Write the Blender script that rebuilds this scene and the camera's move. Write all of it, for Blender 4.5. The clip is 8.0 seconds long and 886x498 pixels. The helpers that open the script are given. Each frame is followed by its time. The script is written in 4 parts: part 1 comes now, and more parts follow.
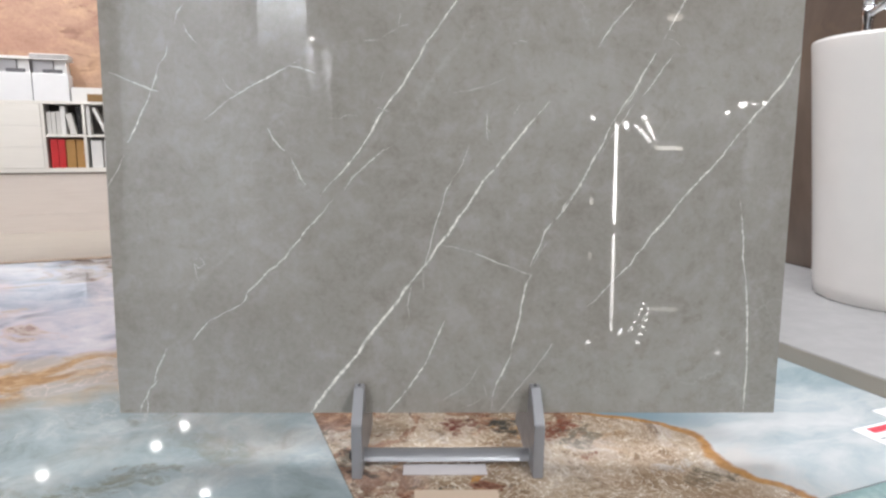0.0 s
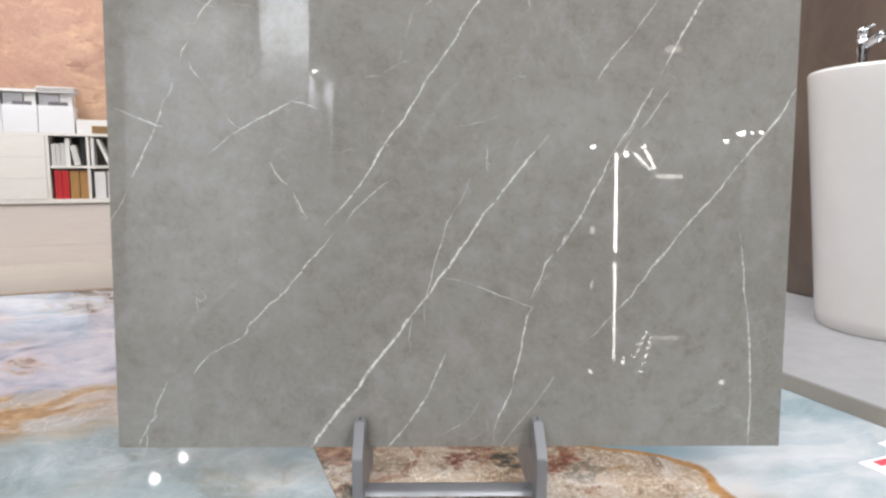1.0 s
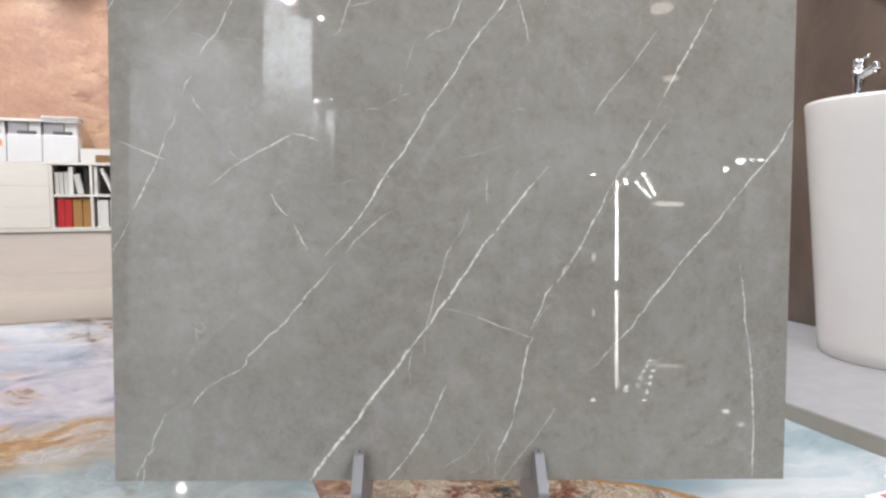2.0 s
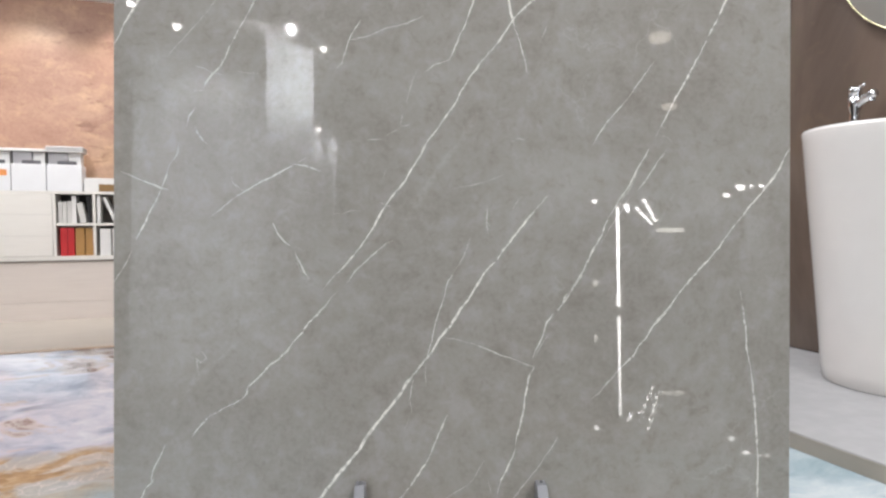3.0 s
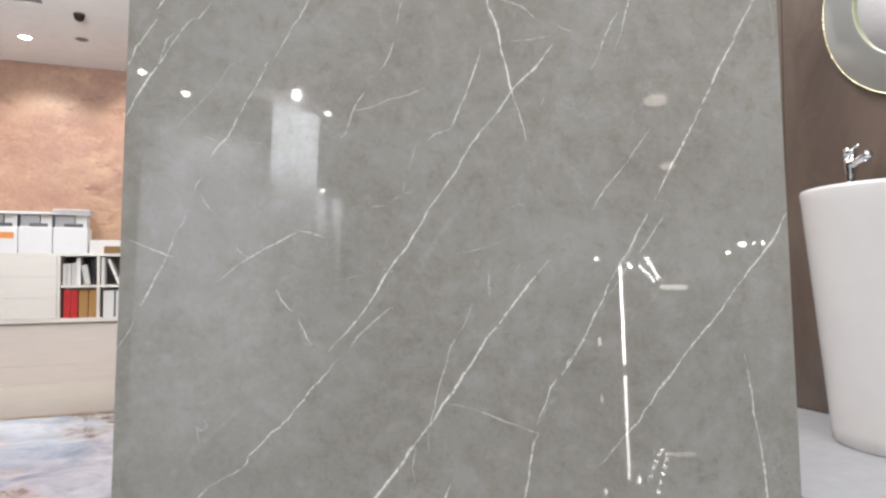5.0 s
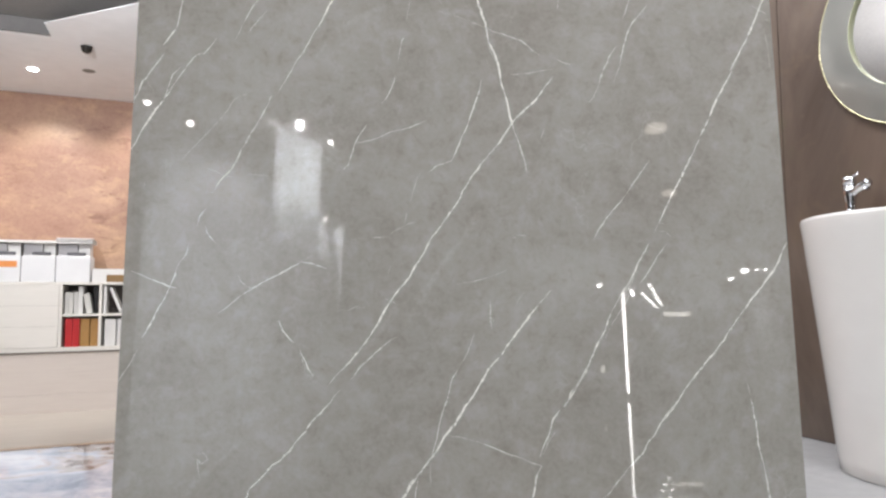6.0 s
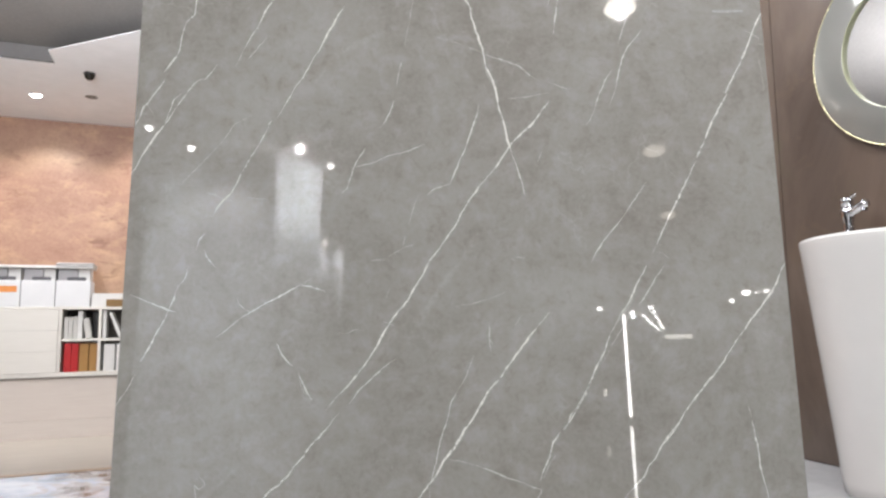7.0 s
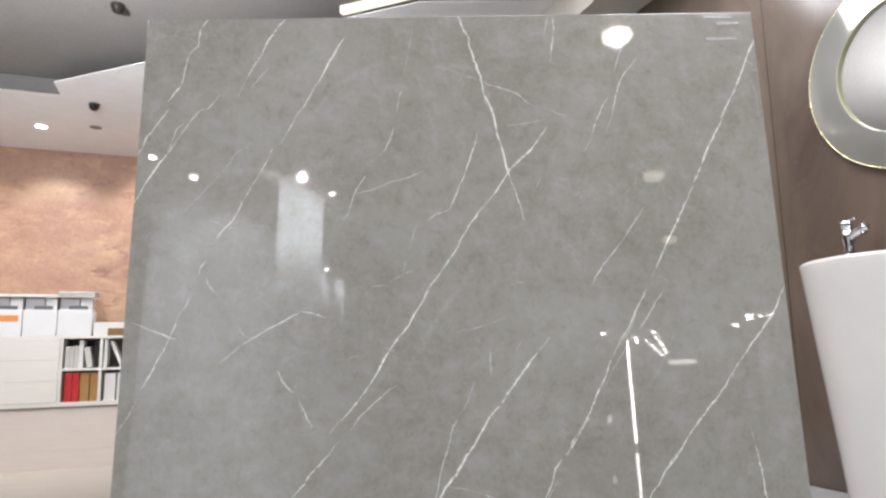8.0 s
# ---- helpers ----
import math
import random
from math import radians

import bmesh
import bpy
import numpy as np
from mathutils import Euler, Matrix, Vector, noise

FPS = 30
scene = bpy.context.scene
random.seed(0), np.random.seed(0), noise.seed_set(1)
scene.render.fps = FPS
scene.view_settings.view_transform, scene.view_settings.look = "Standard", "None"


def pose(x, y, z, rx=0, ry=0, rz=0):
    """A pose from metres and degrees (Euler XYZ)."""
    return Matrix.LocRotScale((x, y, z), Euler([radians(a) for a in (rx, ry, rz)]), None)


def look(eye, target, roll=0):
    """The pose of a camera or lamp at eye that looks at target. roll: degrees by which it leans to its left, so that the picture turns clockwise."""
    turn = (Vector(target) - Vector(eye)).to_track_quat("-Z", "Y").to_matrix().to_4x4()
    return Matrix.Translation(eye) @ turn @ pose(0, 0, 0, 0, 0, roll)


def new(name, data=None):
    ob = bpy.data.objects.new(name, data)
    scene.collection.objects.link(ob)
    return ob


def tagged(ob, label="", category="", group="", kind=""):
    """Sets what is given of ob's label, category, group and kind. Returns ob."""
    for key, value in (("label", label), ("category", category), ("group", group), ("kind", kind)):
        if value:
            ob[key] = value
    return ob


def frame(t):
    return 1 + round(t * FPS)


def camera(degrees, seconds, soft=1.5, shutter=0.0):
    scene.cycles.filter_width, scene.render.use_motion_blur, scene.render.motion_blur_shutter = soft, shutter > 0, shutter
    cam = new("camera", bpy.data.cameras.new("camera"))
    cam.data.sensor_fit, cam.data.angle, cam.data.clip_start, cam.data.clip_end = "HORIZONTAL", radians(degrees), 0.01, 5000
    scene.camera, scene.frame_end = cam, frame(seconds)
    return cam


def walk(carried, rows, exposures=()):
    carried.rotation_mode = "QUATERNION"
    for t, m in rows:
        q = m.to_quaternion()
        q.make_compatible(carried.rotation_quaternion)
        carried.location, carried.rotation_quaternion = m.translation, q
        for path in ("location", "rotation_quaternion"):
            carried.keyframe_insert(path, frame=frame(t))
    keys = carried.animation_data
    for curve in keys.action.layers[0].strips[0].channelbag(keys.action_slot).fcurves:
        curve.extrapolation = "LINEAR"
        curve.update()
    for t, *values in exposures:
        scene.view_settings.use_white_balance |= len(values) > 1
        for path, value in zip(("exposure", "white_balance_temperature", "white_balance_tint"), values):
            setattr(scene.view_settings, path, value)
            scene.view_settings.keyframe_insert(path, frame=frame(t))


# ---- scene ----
cam = camera(68.25, 8.0, soft=2.5)
PATH = [
    (0.0, -0.0485, -1.1248, 0.5971, 79.589, -0.621, -1.421),
    (0.5, -0.0492, -1.1272, 0.6007, 80.785, -0.515, -1.417),
    (1.0, -0.0480, -1.1273, 0.6044, 82.098, -0.419, -1.339),
    (1.5, -0.0468, -1.1269, 0.6080, 83.322, -0.406, -1.258),
    (3.0, -0.0445, -1.1328, 0.6148, 86.838, -0.122, -1.119),
    (3.5, -0.0443, -1.1348, 0.6171, 88.114, 0.049, -1.005),
    (4.0, -0.0434, -1.1384, 0.6200, 89.450, 0.149, -0.931),
    (4.5, -0.0436, -1.1393, 0.6226, 90.712, 0.217, -0.938),
    (6.0, -0.0427, -1.1458, 0.6330, 94.322, 0.385, -0.682),
    (6.5, -0.0419, -1.1474, 0.6323, 95.414, 0.473, -0.659),
    (7.0, -0.0394, -1.1490, 0.6315, 96.344, 0.646, -0.625),
    (7.5, -0.0387, -1.1519, 0.6304, 97.432, 0.864, -0.591),
    (8.0, -0.0362, -1.1547, 0.6291, 98.659, 1.053, -0.407),
]
walk(cam, [(t, pose(x, y, z, rx, ry, rz)) for t, x, y, z, rx, ry, rz in PATH])

# ---- room frame: p runs across the room, q into it, turned against the stone slab ----
TURN = 20.5
ROOM = pose(0, 0, 0, 0, 0, TURN)
FLOOR_Z, SOFFIT_Z, CEIL_Z = -0.47, 2.82, 2.95
LEAN = 3.0

# ---- light ----
world = bpy.data.worlds.new("interior")
scene.world = world
world.use_nodes = True
world.node_tree.nodes["Background"].inputs[0].default_value = (0.9, 0.92, 1.0, 1)
world.node_tree.nodes["Background"].inputs[1].default_value = 0.05
scene.view_settings.exposure = 0.065


def lamp(name, kind, m, power, size=0.1, size_y=None, color=(1, 0.95, 0.9), cone=60, blend=0.6):
    data = bpy.data.lights.new(name, kind)
    data.energy, data.color = power, color
    if kind == "AREA":
        data.size = size
        if size_y:
            data.shape, data.size_y = "RECTANGLE", size_y
        else:
            data.shape = "DISK"
    elif kind == "SPOT":
        data.shadow_soft_size, data.spot_size, data.spot_blend = size, radians(cone), blend
    else:
        data.shadow_soft_size = size
    ob = new(name, data)
    ob.matrix_world = m
    return ob


def down_at(p, q, z, aim=(0, 0, -1)):
    eye = ROOM @ Vector((p, q, z))
    way = ROOM.to_3x3() @ Vector(aim)
    return look(eye, eye + way)


BLUISH = (0.88, 0.93, 1.0)
WARM, COOL = (1.0, 0.94, 0.88), (0.95, 0.965, 1.0)
# area fill lights added out of view over the camera's aisle and behind the slab
lamp("fill_light", "AREA", pose(-0.9, -1.7, CEIL_Z - 0.03), 22, 1.2, 1.2, COOL)
lamp("fill_light", "AREA", pose(1.6, -1.75, CEIL_Z - 0.03), 60, 1.2, 1.2, COOL)
lamp("fill_light", "AREA", pose(-3.2, -1.6, CEIL_Z - 0.03), 34, 1.2, 1.2, COOL)
lamp("fill_light", "AREA", pose(-3.0, 1.3, CEIL_Z - 0.03), 62, 1.0, 1.0, COOL)
lamp("fill_light", "AREA", pose(0.1, 1.5, CEIL_Z - 0.03), 54, 1.0, 1.0, COOL)
# recessed spots along the copper wall
for p, q, w in ((-1.86, 5.95, 110), (-0.83, 6.22, 90), (-2.9, 5.95, 110), (-0.38, 5.02, 60)):
    lamp("spot_light", "SPOT", down_at(p, q, SOFFIT_Z - 0.03, (0, 0.5, -1)), w * 0.58, 0.0, color=(1.0, 0.97, 0.93), cone=100, blend=0.75)
# fill spots added for the cabinet, basin and brown wall, no fittings there
lamp("spot_light", "SPOT", down_at(-1.9, 4.4, CEIL_Z - 0.1, (0, 0.75, -1)), 128, 0.08, color=COOL, cone=80, blend=0.9)
lamp("spot_light", "SPOT", down_at(0.9, 0.3, CEIL_Z - 0.1, (0.42, 0.1, -1)), 78, 0.1, color=COOL, cone=90, blend=0.9)
lamp("spot_light", "SPOT", down_at(1.50, 0.95, 2.57, (0.2, 0, -1)), 32, 0.05, color=COOL, cone=150, blend=0.7)
# spots added at a hall downlight and the globe lamp, lighting the slab
lamp("spot_light", "SPOT", look((-1.38, -5.00, 2.898), (-0.1, 0.0, 0.45)), 280, 0.0, color=COOL, cone=44, blend=0.6)
lamp("spot_light", "SPOT", look((1.16, -2.55, 2.845), (0.0, 0.2, 0.3)), 155, 0.0, color=COOL, cone=90, blend=0.6)
# unseen lamp added to brighten the upper ceiling and soffit from below
lamp("ceiling_fill", "SPOT", down_at(-1.6, 1.5, 2.0, (-0.1, 0.3, 1)), 720, 0.05, color=COOL, cone=165, blend=0.6)
# wall washers added behind the camera, out of view, with no fittings
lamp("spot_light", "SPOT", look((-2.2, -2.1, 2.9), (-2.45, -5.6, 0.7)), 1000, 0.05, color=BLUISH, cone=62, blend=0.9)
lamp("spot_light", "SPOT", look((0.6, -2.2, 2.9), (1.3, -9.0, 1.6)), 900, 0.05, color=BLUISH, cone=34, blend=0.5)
# washers at the hall's own downlights
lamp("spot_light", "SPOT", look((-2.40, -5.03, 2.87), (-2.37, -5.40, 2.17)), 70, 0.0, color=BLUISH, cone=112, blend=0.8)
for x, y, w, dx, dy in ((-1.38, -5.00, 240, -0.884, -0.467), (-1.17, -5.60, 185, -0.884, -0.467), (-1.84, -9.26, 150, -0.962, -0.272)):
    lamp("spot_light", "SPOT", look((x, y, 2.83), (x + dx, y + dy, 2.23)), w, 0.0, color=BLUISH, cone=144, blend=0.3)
# washer added to brighten the narrow wall return, no fitting there
lamp("spot_light", "SPOT", look((-1.72, -9.80, 2.88), (-1.715, -10.18, 2.6)), 95, 0.0, color=BLUISH, cone=120, blend=0.6)
# hall spots near its downlights and dim globe lamp
lamp("spot_light", "SPOT", look((6.4, -20.0, 2.85), (6.4, -19.0, 0.0)), 300, 0.05, color=BLUISH, cone=140, blend=0.9)
lamp("spot_light", "SPOT", look((8.0, -15.5, 2.85), (8.0, -15.5, 0.0)), 300, 0.05, color=BLUISH, cone=140, blend=0.9)
lamp("spot_light", "SPOT", look((2.25, -5.2, 2.75), (2.6, -6.2, 0.0)), 150, 0.05, color=WARM, cone=140, blend=0.9)


# ---- materials ----
def rgb(r, g, b):
    """A colour from its 8-bit display values."""
    return tuple(((c / 255 + 0.055) / 1.055) ** 2.4 if c > 10 else c / 255 / 12.92 for c in (r, g, b)) + (1,)


class Mat:
    """A small builder of node materials."""

    def __init__(self, name, rough=0.5, metal=0.0, coat=0.0, spec=0.5):
        self.m = bpy.data.materials.new(name)
        self.m.use_nodes = True
        self.t = self.m.node_tree
        self.b = self.t.nodes["Principled BSDF"]
        self.b.inputs["Roughness"].default_value = rough
        self.b.inputs["Metallic"].default_value = metal
        self.b.inputs["Coat Weight"].default_value = coat
        self.b.inputs["Specular IOR Level"].default_value = spec
        self.co = self.t.nodes.new("ShaderNodeTexCoord").outputs["Object"]

    def put(self, socket, value):
        if isinstance(value, bpy.types.NodeSocket):
            self.t.links.new(value, socket)
        else:
            socket.default_value = value

    def noise(self, scale, detail=5, rough=0.55, warp=0.0, co=None, stretch=None):
        co = co or self.co
        if stretch:
            n = self.t.nodes.new("ShaderNodeMapping")
            self.put(n.inputs[0], co)
            n.inputs["Scale"].default_value = stretch
            co = n.outputs[0]
        n = self.t.nodes.new("ShaderNodeTexNoise")
        self.put(n.inputs["Vector"], co)
        n.inputs["Scale"].default_value, n.inputs["Detail"].default_value = scale, detail
        n.inputs["Roughness"].default_value, n.inputs["Distortion"].default_value = rough, warp
        return n.outputs["Fac"]

    def math(self, op, a, b=0.0, c=0.0, clamp=False):
        n = self.t.nodes.new("ShaderNodeMath")
        n.operation, n.use_clamp = op, clamp
        for s, v in zip(n.inputs, (a, b, c)):
            self.put(s, v)
        return n.outputs[0]

    def axes(self, co=None):
        n = self.t.nodes.new("ShaderNodeSeparateXYZ")
        self.put(n.inputs[0], co or self.co)
        return n.outputs

    def span(self, v, lo, hi, out_lo=0.0, out_hi=1.0, smooth=True):
        n = self.t.nodes.new("ShaderNodeMapRange")
        n.interpolation_type = "SMOOTHSTEP" if smooth else "LINEAR"
        for s, x in zip(n.inputs, (v, lo, hi, out_lo, out_hi)):
            self.put(s, x)
        return n.outputs[0]

    def mix(self, f, a, b, kind="MIX"):
        n = self.t.nodes.new("ShaderNodeMix")
        n.data_type, n.blend_type = "RGBA", kind
        self.put(n.inputs[0], f)
        self.put(n.inputs[6], a)
        self.put(n.inputs[7], b)
        return n.outputs[2]

    def ramp(self, v, *stops):
        n = self.t.nodes.new("ShaderNodeValToRGB")
        self.put(n.inputs[0], v)
        e = n.color_ramp.elements
        while len(e) < len(stops):
            e.new(0.5)
        for el, (at, col) in zip(e, stops):
            el.position, el.color = at, col
        return n.outputs[0]

    def voronoi_edge(self, scale, co=None):
        n = self.t.nodes.new("ShaderNodeTexVoronoi")
        n.feature = "DISTANCE_TO_EDGE"
        self.put(n.inputs["Vector"], co or self.co)
        n.inputs["Scale"].default_value = scale
        return n.outputs["Distance"]

    def warp(self, amount, scale, detail=4):
        n = self.t.nodes.new("ShaderNodeTexNoise")
        self.put(n.inputs["Vector"], self.co)
        n.inputs["Scale"].default_value, n.inputs["Detail"].default_value = scale, detail
        v = self.t.nodes.new("ShaderNodeVectorMath")
        v.operation = "MULTIPLY_ADD"
        self.put(v.inputs[0], n.outputs["Color"])
        v.inputs[1].default_value = (amount,) * 3
        self.put(v.inputs[2], self.co)
        return v.outputs[0]

    def patch(self, cx, cy, rx, ry, rag):
        """The mask of an uneven oval round (cx, cy), ragged by rag metres."""
        x, y, _ = self.axes(self.warp(rag, 16, 5))
        x = self.math("DIVIDE", self.math("SUBTRACT", x, cx + rag / 2), rx)
        y = self.math("DIVIDE", self.math("SUBTRACT", y, cy + rag / 2), ry)
        return self.span(self.math("ADD", self.math("MULTIPLY", x, x), self.math("MULTIPLY", y, y)), 1.15, 0.6)

    def color(self, v):
        self.put(self.b.inputs["Base Color"], v)
        return self

    def rough(self, v):
        self.put(self.b.inputs["Roughness"], v)
        return self

    def bump(self, height, strength=0.2, distance=0.002):
        n = self.t.nodes.new("ShaderNodeBump")
        n.inputs["Strength"].default_value, n.inputs["Distance"].default_value = strength, distance
        self.put(n.inputs["Height"], height)
        self.t.links.new(n.outputs[0], self.b.inputs["Normal"])
        return self


def plain(name, col, rough=0.5, metal=0.0, vary=0.06, scale=8.0, bump=0.0, coat=0.0):
    """A paint or metal with slight unevenness of tone and gloss."""
    m = Mat(name, rough, metal, coat)
    n = m.noise(scale, 4)
    lo = tuple(c * (1 - vary) for c in col[:3]) + (1,)
    hi = tuple(min(1, c * (1 + vary)) for c in col[:3]) + (1,)
    m.color(m.ramp(n, (0.3, lo), (0.7, hi)))
    m.rough(m.span(m.noise(scale * 5, 3), 0.3, 0.7, rough * 0.85, min(1, rough * 1.15)))
    if bump:
        m.bump(m.noise(scale * 30, 3), bump, 0.001)
    return m.m


def glow(name, col, strength):
    m = bpy.data.materials.new(name)
    m.use_nodes = True
    b = m.node_tree.nodes["Principled BSDF"]
    b.inputs["Base Color"].default_value = (0.05, 0.05, 0.05, 1)
    b.inputs["Emission Color"].default_value = col
    b.inputs["Emission Strength"].default_value = strength
    return m


def stone_grey(name, veined):
    """Polished grey porcelain with cloudy mottling; the veined form adds the white of a vein by its own mask."""
    m = Mat(name, 0.018, spec=0.55)
    co = m.warp(0.12, 3.0)
    cloud = m.noise(4.2, 7, 0.62, 0.3, co)
    fine = m.noise(26, 6, 0.65, 0.2, co)
    speck = m.noise(110, 5, 0.65)
    grit = m.noise(55, 6, 0.7, 0.6, co)
    base = m.ramp(cloud, (0.30, rgb(134, 129, 121)), (0.5, rgb(143, 139, 132)), (0.70, rgb(153, 150, 144)))
    base = m.mix(m.span(fine, 0.48, 0.70, 0.0, 0.5), base, rgb(162, 157, 154))
    base = m.mix(m.span(fine, 0.48, 0.30, 0.0, 0.5), base, rgb(124, 116, 108))
    base = m.mix(m.span(speck, 0.35, 0.65, 0.0, 0.22), base, rgb(164, 159, 156))
    base = m.mix(m.span(grit, 0.47, 0.32, 0.0, 0.3), base, rgb(124, 117, 110))
    pale = m.math("MULTIPLY", m.span(m.noise(2.3, 6, 0.6, 0.6), 0.55, 0.75), m.span(m.noise(11, 6, 0.7, 1.2), 0.5, 0.75))
    base = m.mix(m.math("MULTIPLY", pale, 0.8), base, rgb(176, 174, 168))
    # hairline crackle in few places
    hair = m.span(m.voronoi_edge(7, m.warp(0.25, 6, 6)), 0.0, 0.012, 1.0, 0.0)
    hair = m.math("MULTIPLY", hair, m.span(m.noise(3.1, 3), 0.52, 0.66, 0.0, 0.3))
    base = m.mix(hair, base, rgb(180, 178, 172))
    dark = m.span(m.voronoi_edge(9, m.warp(0.3, 5, 6)), 0.0, 0.02, 1.0, 0.0)
    dark = m.math("MULTIPLY", dark, m.span(m.noise(2.6, 3), 0.52, 0.66, 0.0, 0.22))
    base = m.mix(dark, base, rgb(118, 114, 108))
    if veined:
        n = m.t.nodes.new("ShaderNodeAttribute")
        n.attribute_name = "vein"
        mask = m.math("MULTIPLY", n.outputs["Fac"], m.span(m.noise(130, 5, 0.75), 0.36, 0.54, 0.05, 1.0))
        base = m.mix(m.span(mask, 0.0, 0.75, 0.0, 1.0, False), base, rgb(232, 228, 220))
    m.color(base)
    return m.m


def marble(name, kind):
    """Polished multicoloured onyx look; x and y are the room's axes."""
    m = Mat(name, 0.05, spec=0.5)
    x, y, _ = m.axes(m.warp(0.30, 2.2, 6))
    wco = m.warp(0.35, 3.0, 6)
    streak = m.noise(3.0, 8, 0.62, 0.5, wco, (0.8, 2.0, 1))
    cloud = m.noise(5.0, 8, 0.68, 0.3, wco)
    fine = m.noise(26, 8, 0.72, 0.4, wco)
    web = m.span(m.voronoi_edge(13, m.warp(0.35, 6, 6)), 0.0, 0.045, 1.0, 0.0)
    if kind == "left":
        blue = m.ramp(cloud, (0.30, rgb(114, 127, 129)), (0.42, rgb(140, 154, 158)), (0.55, rgb(158, 172, 177)), (0.70, rgb(192, 199, 202)))
        murk = m.math("MULTIPLY", m.span(m.noise(2.45, 8, 0.7, 0.6, wco), 0.52, 0.64), m.span(fine, 0.3, 0.6, 0.3, 1.0))
        blue = m.mix(m.math("MULTIPLY", murk, 0.6), blue, rgb(112, 110, 98))
        blue = m.mix(m.math("MULTIPLY", web, m.span(m.noise(4, 4), 0.52, 0.66, 0, 0.4)), blue, rgb(200, 204, 202))
        blue = m.mix(m.span(m.noise(2.6, 5), 0.52, 0.68, 0, 0.45), blue, rgb(176, 170, 162))
        cut = m.noise(3.4, 9, 0.66, 0.3, wco, (1.0, 1.25, 1))
        lilac = m.ramp(cut, (0.30, rgb(96, 106, 124)), (0.40, rgb(144, 152, 170)), (0.50, rgb(172, 178, 192)), (0.66, rgb(200, 204, 214)))
        rustf = m.noise(2.7, 9, 0.68, 0.4, wco, (0.8, 1.1, 1))
        lilac = m.mix(m.span(rustf, 0.54, 0.59, 0, 0.55), lilac, rgb(178, 162, 152))
        lilac = m.mix(m.span(rustf, 0.59, 0.63, 0, 0.85), lilac, rgb(108, 90, 82))
        ochre = m.ramp(fine, (0.28, rgb(112, 86, 58)), (0.5, rgb(156, 128, 92)), (0.72, rgb(190, 174, 150)))
        yy = m.math("ADD", y, m.math("MULTIPLY", m.noise(5, 6, 0.65), 0.20))
        far = m.span(yy, 1.03, 1.10)
        band = m.math("MULTIPLY", m.span(yy, 0.72, 0.86), m.span(yy, 1.14, 1.03))
        glass = m.span(m.noise(4.0, 8, 0.65, 0.5, wco), 0.44, 0.53)
        col = m.mix(far, blue, lilac)
        pale = m.mix(m.math("MULTIPLY", web, 0.3), m.mix(cloud, rgb(120, 124, 128), rgb(190, 182, 172)), rgb(222, 212, 198))
        col = m.mix(band, col, m.mix(glass, pale, ochre))
        oval = m.patch(-0.735, 0.605, 0.075, 0.05, 0.05)
        col = m.mix(m.math("MULTIPLY", oval, 0.85), col, m.mix(m.math("MULTIPLY", web, 0.5), m.mix(fine, rgb(112, 124, 132), rgb(186, 186, 182)), rgb(226, 222, 214)))
        for cx, cy, rx, ry in ((-0.53, 0.12, 0.08, 0.05), (-0.64, 0.07, 0.07, 0.05)):
            col = m.mix(m.math("MULTIPLY", m.patch(cx, cy, rx, ry, 0.16), m.span(m.noise(34, 7, 0.75, 0.6, wco), 0.42, 0.62, 0.0, 0.7)), col, rgb(112, 112, 98))
        col = m.mix(1.0, col, (0.82, 0.81, 0.795, 1), "MULTIPLY")
    elif kind == "corner":
        col = m.ramp(cloud, (0.3, rgb(84, 110, 110)), (0.55, rgb(122, 148, 148)), (0.75, rgb(178, 194, 194)))
    else:
        # a brown and cream cloud with an ochre rim that bulges out over pale blue
        px, py, _ = m.axes()
        grain = m.noise(60, 6, 0.7, 0.5, wco)
        edge = m.ramp(m.span(py, -0.36, 0.30, 0, 1, False), *[((y0 + 0.36) / 0.66, (x0, x0, x0, 1)) for y0, x0 in (
            (-0.344, 0.512), (-0.304, 0.495), (-0.255, 0.464), (-0.213, 0.454), (-0.156, 0.465), (-0.103, 0.497), (-0.03, 0.461), (0.017, 0.412), (0.063, 0.344), (0.12, 0.27), (0.25, 0.21))])
        edge = m.math("SUBTRACT", edge, m.span(py, 0.24, 0.50, 0.0, 0.8))
        d = m.math("SUBTRACT", m.math("ADD", px, m.math("MULTIPLY", m.math("SUBTRACT", m.noise(22, 6, 0.6), 0.5), 0.035)), edge)
        cream = m.ramp(cloud, (0.30, rgb(112, 90, 70)), (0.45, rgb(150, 130, 108)), (0.58, rgb(172, 156, 138)), (0.72, rgb(192, 184, 178)))
        cream = m.mix(m.span(fine, 0.50, 0.32, 0, 0.75), cream, rgb(98, 76, 56))
        lace = m.span(m.voronoi_edge(30, m.warp(0.30, 14, 5)), 0.0, 0.06, 0.8, 0.0)
        cream = m.mix(lace, cream, rgb(228, 216, 200))
        rust = m.ramp(fine, (0.32, rgb(60, 36, 28)), (0.5, rgb(112, 66, 48)), (0.68, rgb(186, 150, 122)))
        zone = m.math("MAXIMUM", m.span(py, -0.05, 0.03, 0.12, 0.7), m.math("MAXIMUM", m.span(px, -0.02, -0.13, 0.0, 0.7), m.math("MULTIPLY", m.span(py, -0.06, -0.10), m.span(px, 0.12, 0.02, 0.0, 0.9))))
        spots = m.span(m.noise(8.0, 7, 0.68, 0.6, wco), 0.49, 0.56)
        col = m.mix(m.math("MULTIPLY", spots, zone), cream, rust)
        col = m.mix(m.math("MULTIPLY", m.span(m.noise(13, 6, 0.65, 0.5, wco), 0.58, 0.64), m.math("MULTIPLY", zone, 0.95)), col, rgb(58, 62, 58))
